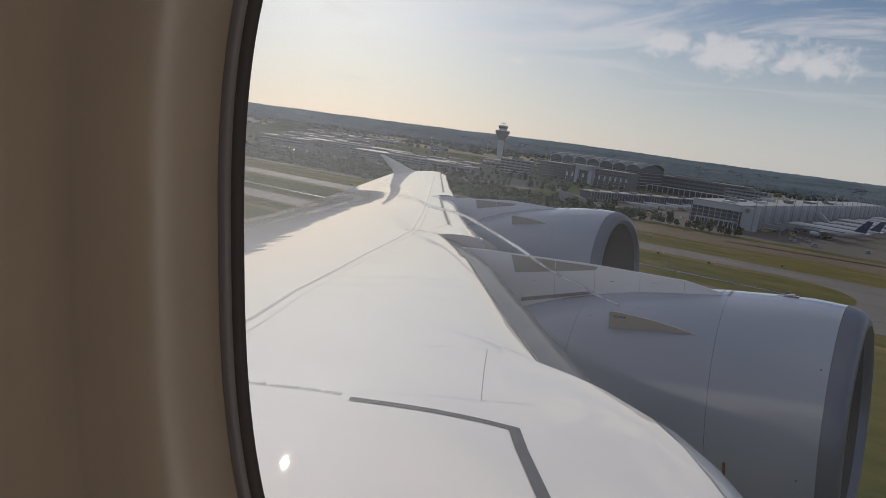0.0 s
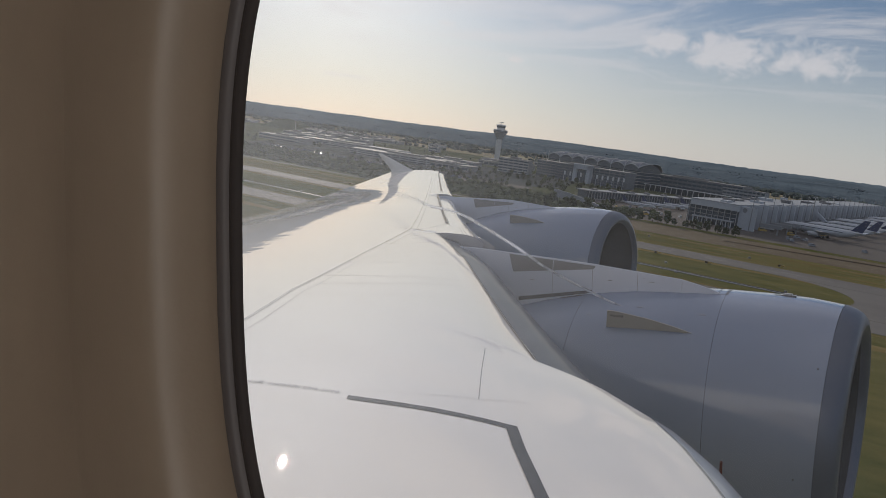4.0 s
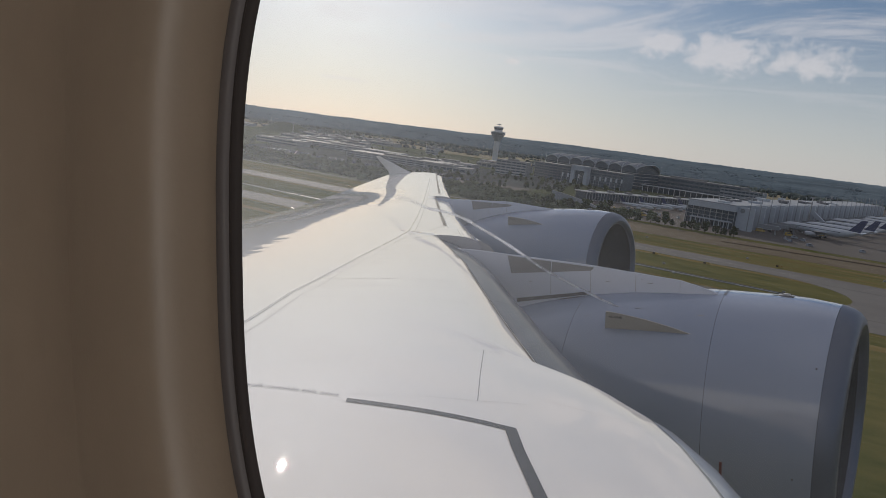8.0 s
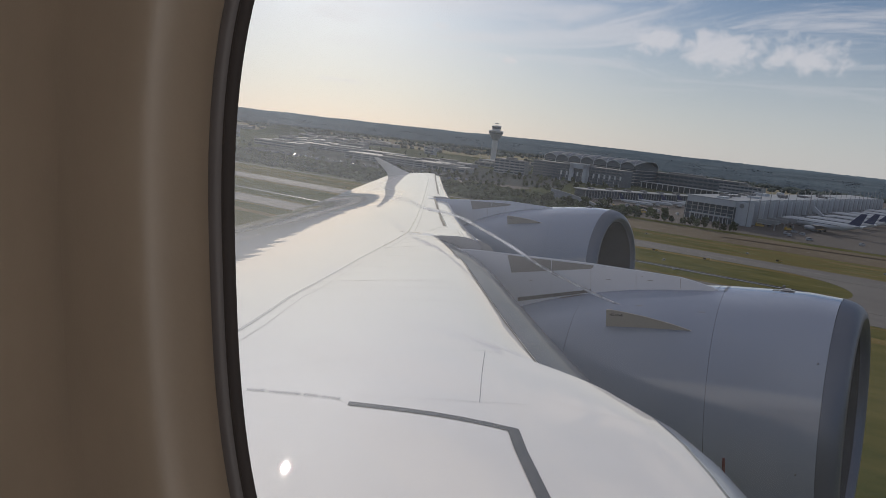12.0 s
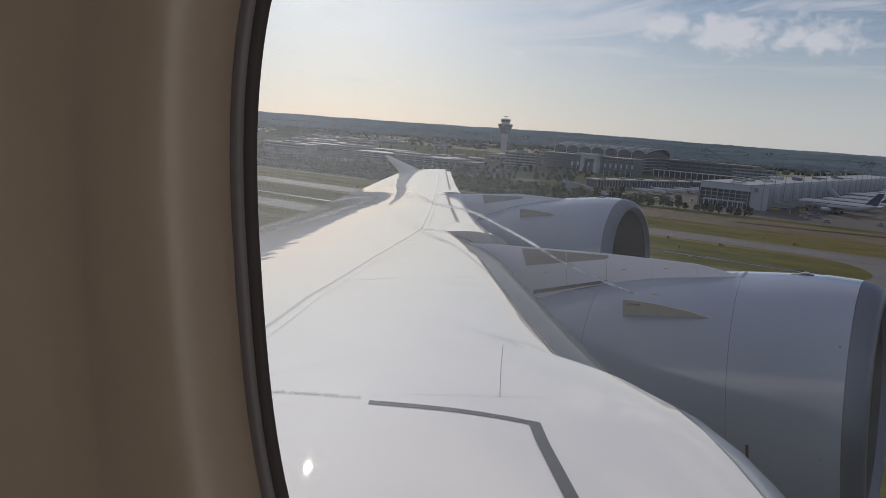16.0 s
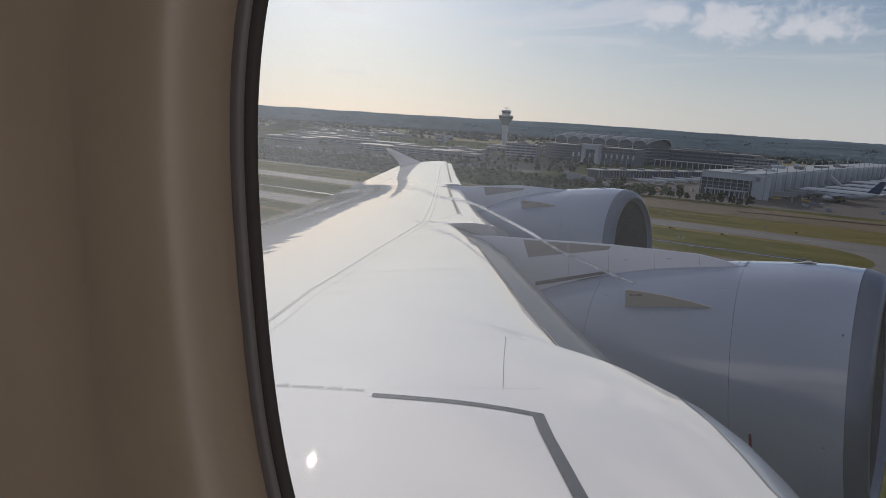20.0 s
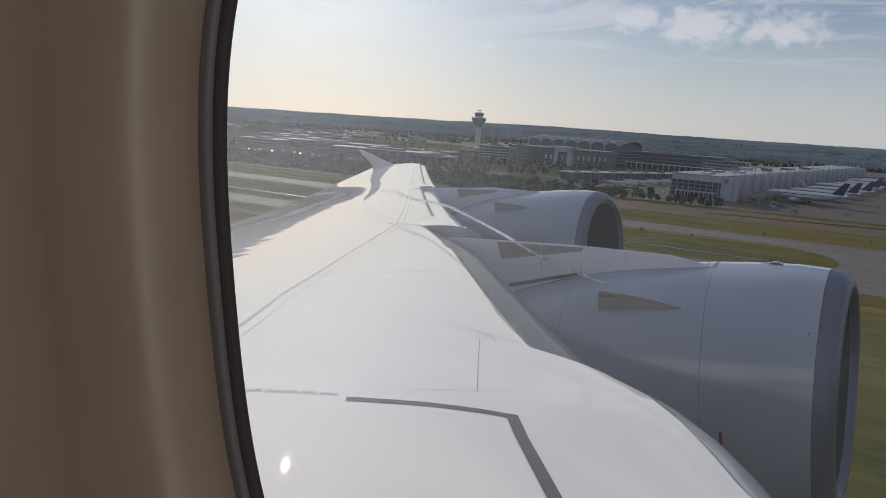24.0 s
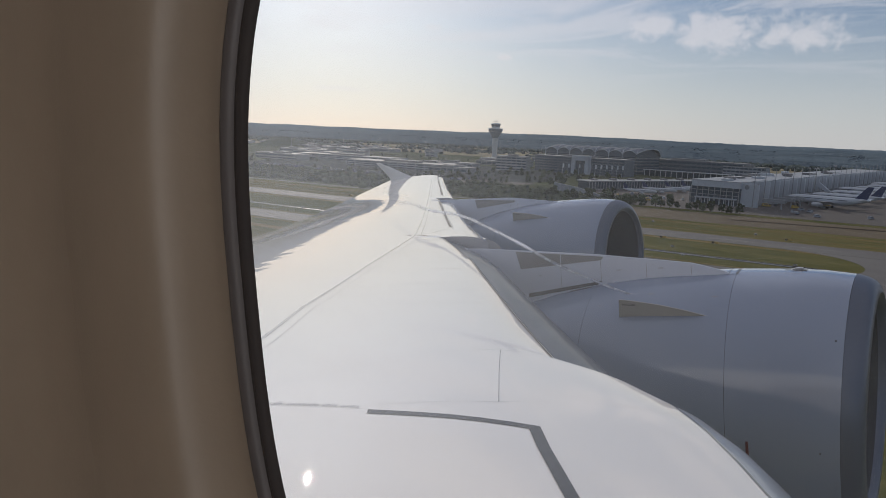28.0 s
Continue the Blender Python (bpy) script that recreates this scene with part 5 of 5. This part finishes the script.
# pier building with its boarding-gate blocks
def pier(x, y, yaw, length):
    p = tagged(new("pier_terminal"), "long white pier with protruding gate blocks and dark glazing", "terminal")
    p.matrix_world = pose(x, y, 0, 0, 0, yaw)
    part("hall", boxed(-42, 0, 0, length, -0.3, 15.0), GLASS, p, "dark glazed hall", False)
    part("fascia", boxed(-40, 0.3, -3.0, length, 14.6, 19.6), GATE, p, "deep white roof fascia", False)
    part("roof", boxed(-41, 0.6, -3.4, length + 2, 19.6, 20.1), FACADE, p, "flat pale roof slab", False)
    for k in range(3):
        part("floor_band", boxed(-42.5, -1.0, -0.6, length + 0.5, 4.4 + 3.5 * k, 4.9 + 3.5 * k), FACADE_GREY, p, "", False)
    part("porch_roof", boxed(-36, -2, -5.5, 0, 5.2, 6.0), GATE, p, "white porch slab", False)
    for k in range(9):
        part("porch_column", boxed(-35 + 4 * k - 0.3, -35 + 4 * k + 0.3, -5.2, -4.6, -0.3, 5.2), GATE, p, "white porch column", False)
        part("front_mullion", boxed(-41 + 5 * k - 0.15, -41 + 5 * k + 0.15, -0.9, 0, -0.3, 14.6), STEEL, p, "", False)
    plant = random.Random(77)
    for k in range(16):
        x0, y0, dx, dy = plant.uniform(-38, -14), 8 + 26 * k + plant.uniform(-5, 5), plant.uniform(4, 12), plant.uniform(5, 16)
        part("roof_plant", boxed(x0, x0 + dx, y0, y0 + dy, 20.1, 20.1 + plant.uniform(1.2, 3.2)), ROOF if k % 3 else GATE, p, "", False)
    ramp = Matrix.Translation((15, 205, 13)) @ pose(0, 0, 0, 0, 38, 0)
    part("stair_bridge", boxed(-2, 15, -2.2, 2.2, -1.5, 1.5, ramp), GATE, p, "white enclosed sloping stair", False)
    n = int(length / 29)
    for k in range(n):
        y0 = 2 + 29 * k
        part("gate_slab", boxed(0, 13.5, y0, y0 + 2.2, -0.3, 19.0 if k == 0 else 20.4), GATE, p, "white windowless gate slab", False)
        part("gate_block", boxed(0, 9.5, y0 + 2.2, y0 + 14, -0.3, 16.0), GLASS, p, "dark glazed gate lounge", False)
        part("gate_roof", boxed(-0.5, 10.0, y0 + 2.2, y0 + 14.4, 16.0, 16.7), GATE, p, "", False)
        part("gate_band", boxed(0, 9.8, y0 + 2.3, y0 + 14.1, 9.5, 10.5), FACADE_GREY, p, "", False)
        m = Matrix.Translation((4.2, y0 - 0.12, 16.2)) @ pose(0, 0, 0, 90, 0, 0)
        bm = bmesh.new()
        bmesh.ops.create_cone(bm, cap_ends=True, segments=20, radius1=1.9, radius2=1.9, depth=0.2, matrix=m)
        part("gate_sign", bm, FACADE_GREY, p, "round grey gate sign", False)
        part("gate_pole", tube(bmesh.new(), [(10.5, y0 - 2.5, -0.2), (10.5, y0 - 2.5, 31)], [0.42, 0.24], 7), FACADE_GREY, p, "tall grey pole before the slab")
        part("link_bridge", boxed(16, 33, y0 + 4, y0 + 7.2, 5.0, 8.0), FACADE_GREY, p, "", False)
        part("bridge_leg", boxed(30, 31, y0 + 5, y0 + 6, -0.1, 5.0), FACADE_GREY, p, "", False)
    return p


pier(-84, 618, -9.5, 680)


# parked jets
def jet(name="airliner_parked"):
    j = tagged(new(name), "white twin-engined jet with a dark blue tail parked on the apron", "aircraft", "jets parked on the apron")
    prof = [(0.05, 19.0, 3.3), (0.8, 18.4, 3.35), (1.4, 17.2, 3.5), (1.85, 15.2, 3.7), (1.98, 12.5, 3.8), (1.98, -6.5, 3.8), (1.7, -10.5, 4.1), (1.15, -14.5, 4.6), (0.35, -18.4, 5.1)]
    part("fuselage", grid(bmesh.new(), [ring(x, 0, z, r, 18) for r, x, z in prof], closed=True, caps=True), JET, j)
    part("fin", grid(bmesh.new(), [[(-11.5, -0.2, 5.3), (-17.0, -0.15, 5.3), (-17.0, 0.15, 5.3), (-11.5, 0.2, 5.3)], [(-16.8, -0.1, 11.6), (-19.4, -0.06, 11.6), (-19.4, 0.06, 11.6), (-16.8, 0.1, 11.6)]], closed=True, caps=True), JET_BLUE, j, "dark blue tail fin")
    for s in (-1, 1):
        part("wing", grid(bmesh.new(), [[(4.2, 1.2 * s, 2.7), (-3.8, 1.2 * s, 2.6), (-3.8, 1.2 * s, 3.0), (4.2, 1.2 * s, 3.3)], [(-4.6, 17.2 * s, 4.1), (-6.2, 17.2 * s, 4.1), (-6.2, 17.2 * s, 4.2), (-4.6, 17.2 * s, 4.25)]], closed=True, caps=True), JET, j)
        part("tailplane", grid(bmesh.new(), [[(-13.8, 0.6 * s, 4.9), (-17.4, 0.6 * s, 4.9), (-17.4, 0.6 * s, 5.1), (-13.8, 0.6 * s, 5.15)], [(-16.8, 6.2 * s, 5.5), (-18.4, 6.2 * s, 5.5), (-18.4, 6.2 * s, 5.6), (-16.8, 6.2 * s, 5.6)]], closed=True, caps=True), JET, j)
        part("engine_pod", grid(bmesh.new(), [ring(x, 5.7 * s, 1.75, r, 14) for r, x in ((0.8, 5.2), (1.08, 4.6), (1.1, 2.6), (0.75, 0.4))], closed=True, caps=True), JET, j)
        part("main_wheel", tube(bmesh.new(), [(-1.5, 3.5 * s, 0.55), (-1.5, 4.2 * s, 0.55)], 0.6, 12), TYRE, j)
        part("main_strut", tube(bmesh.new(), [(-1.5, 3.8 * s, 0.5), (-1.5, 3.6 * s, 3.0)], 0.14, 6), STEEL, j)
    part("nose_wheel", tube(bmesh.new(), [(13.5, -0.3, 0.45), (13.5, 0.3, 0.45)], 0.5, 12), TYRE, j)
    part("nose_strut", tube(bmesh.new(), [(13.5, 0, 0.4), (13.5, 0, 2.6)], 0.12, 6), STEEL, j)
    part("window_row", boxed(-9, 14, -1.99, 1.99, 4.25, 4.5), GLASS, j)
    return j


base_jet = jet()
# wide-bodied jets nose-in along the pier, smaller ones in the bay beside it
ALONG, ACROSS = Vector((0.165, 0.986)), Vector((0.986, -0.165))
stands = []
for k in range(8):
    spot = Vector((-84, 618)) + ACROSS * (50 + 2 * (k % 3)) + ALONG * (72 + 66 * k)
    stands.append((spot.x, spot.y, 166 + 3 * (k % 2), 1.62 if k % 3 else 1.75))
stands += [(-180, 668, 12, 0.85), (-170, 702, 14, 0.9), (-156, 736, 12, 0.9), (-147, 770, 15, 0.9)]
base_jet.matrix_world = pose(*stands[0][:2], 0.09, 0, 0, stands[0][2]) @ Matrix.Scale(stands[0][3], 4)
for x, y, a, big in stands[1:]:
    made = copy_thing(base_jet, Matrix())
    made.matrix_basis = pose(x, y, 0.09, 0, 0, a) @ Matrix.Scale(big, 4)


# light masts along the apron edge
def light_mast():
    m = tagged(new("light_mast"), "tall slim steel floodlight mast", "lamp post", "apron floodlight masts")
    part("pole", tube(bmesh.new(), [(0, 0, -0.2), (0, 0, 15), (0, 0, 30)], [0.45, 0.34, 0.22], 8), STEEL, m)
    for s in (-1, 1):
        part("lamp_arm", tube(bmesh.new(), [(0, 0, 29.6), (1.5 * s, 0, 30.2)], 0.12, 5), STEEL, m)
        part("lamp_head", boxed(1.3 * s - 0.7, 1.3 * s + 0.7, -0.5, 0.5, 30.0, 30.7), STEEL, m)
    return m


mast0 = light_mast()
places = [(-1500 + 95 * k, 1350 + 60 * math.sin(k * 1.7)) for k in range(11)] + [(-40, 800), (60, 640), (180, 640), (300, 640), (-30, 1000)]
mast0.matrix_world = pose(*places[0], 0)
for x, y in places[1:]:
    copy_thing(mast0, pose(x, y, 0, 0, 0, 15 * (x % 5)))


# cars and service vehicles
def vehicle(tall, long, paint, name, label):
    v = tagged(new(name), label, "vehicle", "service vehicles and parked cars")
    rows = [[(-long / 2, -0.9, 0.35), (long / 2, -0.9, 0.35), (long / 2, -0.9, tall * 0.55), (long * 0.28, -0.85, tall * 0.6), (long * 0.15, -0.75, tall), (-long * 0.42, -0.75, tall), (-long / 2, -0.85, tall * 0.6)]]
    rows.append([(x, -y, z) for x, y, z in rows[0]])
    part("body", grid(bmesh.new(), rows, closed=True, caps=True), paint, v)
    part("side_glass", boxed(-long * 0.38, long * 0.14, -0.87, 0.87, tall * 0.66, tall * 0.9), GLASS, v)
    for sx in (-0.32, 0.32):
        for sy in (-0.75, 0.75):
            part("wheel", tube(bmesh.new(), [(long * sx, sy - 0.12, 0.33), (long * sx, sy + 0.12, 0.33)], 0.34, 10), TYRE, v)
    return v


CAR = mat("silver_car_paint", (0.26, 0.265, 0.27), 0.5, vary=0.1, scale=1, spec=0.1)
car_a = vehicle(1.5, 4.4, CAR, "car", "pale compact car in a parking row")
car_b = vehicle(1.5, 4.4, JET_BLUE, "car", "dark blue compact car in a parking row")
van = vehicle(2.3, 5.4, FACADE, "service_van", "white apron service van")
rng = random.Random(21)
kinds = (car_a, car_b, van)
for k, v in enumerate(kinds):
    v.matrix_world = pose(-420 - 12 * k, 700, 0.05)
for k in range(70):
    copy_thing(kinds[rng.randrange(2)], pose(-680 + 5.0 * (k % 35) * 1.9, 662 + 22 * (k // 35) + rng.uniform(-0.4, 0.4), 0.05, 0, 0, 90 + rng.uniform(-3, 3)))
for k in range(8):
    copy_thing(van, pose(rng.uniform(-190, 60), rng.uniform(575, 640), 0.09, 0, 0, rng.uniform(0, 180)))

YELLOW = mat("yellow_vehicle_paint", (0.40, 0.28, 0.06), 0.4, vary=0.1, scale=1)
truck = vehicle(2.9, 7.0, YELLOW, "service_truck", "yellow apron service truck")
cart = vehicle(1.6, 3.4, TYRE, "baggage_tug", "dark baggage tug on the apron")
truck.matrix_world, cart.matrix_world = pose(-66, 640, 0.09, 0, 0, 30), pose(-60, 655, 0.09, 0, 0, 75)
for k in range(26):
    copy_thing((truck, cart, van)[k % 3], pose(rng.uniform(-58, -30) + 6.2 * k * 0.5, 645 + 18 * k + rng.uniform(-6, 6), 0.09, 0, 0, rng.uniform(0, 180)))
for k in range(26):
    copy_thing((cart, van, cart, van, truck)[k % 5], pose(rng.uniform(-195, -132), rng.uniform(598, 655), 0.09, 0, 0, rng.uniform(0, 180)))


# flag poles before the terminal
def flag_pole():
    f = tagged(new("flag_pole"), "slim white pole with a pale flag", "flag pole", "flag poles before the terminal")
    part("pole", tube(bmesh.new(), [(0, 0, -0.2), (0, 0, 8), (0, 0, 16)], [0.22, 0.18, 0.14], 6), GATE, f)
    part("flag", grid(bmesh.new(), [[(0.1, 0, z), (0.8, 0.25, z - 0.1), (1.6, -0.1, z - 0.25), (2.2, 0.15, z - 0.3)] for z in (15.8, 13.5, 10.5)]), GATE, f, "pale drooping flag")
    return f


pole0 = flag_pole()
pole0.matrix_world = pose(-352, 905, 0)
for k in range(1, 12):
    copy_thing(pole0, pose(-352 + 6.5 * k, 905 + 3.4 * k, 0, 0, 0, 10 * (k % 3)))


# covered walkway on columns between terminal and pier
canopy = tagged(new("walkway_canopy"), "long white covered walkway on slim columns", "canopy")
canopy.matrix_world = pose(-280, 1052, 0, 0, 0, -8)
part("roof", boxed(0, 130, -4, 4, 8.5, 9.4), GATE, canopy, "", False)
for k in range(16):
    part("column", boxed(2 + 8.1 * k, 2.7 + 8.1 * k, -3.4, -2.7, -0.2, 8.5), GATE, canopy, "", False)
part("back_wall", boxed(0, 130, 2.5, 3.5, -0.2, 8.5), GLASS, canopy, "dark glazed back wall", False)


# signs and marker boards in the grass
def taxi_sign():
    g = tagged(new("taxiway_sign"), "low yellow and black taxiway sign in the grass", "sign", "taxiway signs")
    part("board", boxed(-1.6, 1.6, -0.15, 0.15, 0.25, 1.25), YELLOW, g, "yellow board", False)
    part("dark_field", boxed(-1.55, -0.3, -0.17, 0.0, 0.3, 1.2), TYRE, g, "black field", False)
    for x in (-1.2, 1.2):
        part("leg", boxed(x - 0.08, x + 0.08, -0.08, 0.08, -0.05, 0.25), STEEL, g, "", False)
    return g


sign0 = taxi_sign()
sign0.matrix_world = pose(-86, 372, 0)
for x, y in ((-60, 372), (-30, 416), (60, 415), (-210, 372), (-330, 416), (-180, 310), (-250, 272), (-130, 310), (110, 372), (-420, 372)):
    copy_thing(sign0, pose(x, y, 0, 0, 0, 8))


def marker_board():
    g = tagged(new("junction_box"), "small grey electrical box in the grass", "box", "boxes in the grass")
    part("body", boxed(-0.6, 0.6, -0.4, 0.4, -0.05, 0.7), ROOF, g, "", False)
    part("lid", boxed(-0.66, 0.66, -0.46, 0.46, 0.7, 0.77), ROOF, g, "", False)
    return g


box0 = marker_board()
box0.matrix_world = pose(-20, 330, 0)
for x, y in ((-75, 345), (-48, 430), (-110, 445), (-300, 330), (-260, 445), (20, 440), (-65, 322)):
    copy_thing(box0, pose(x, y, 0, 0, 0, 20))
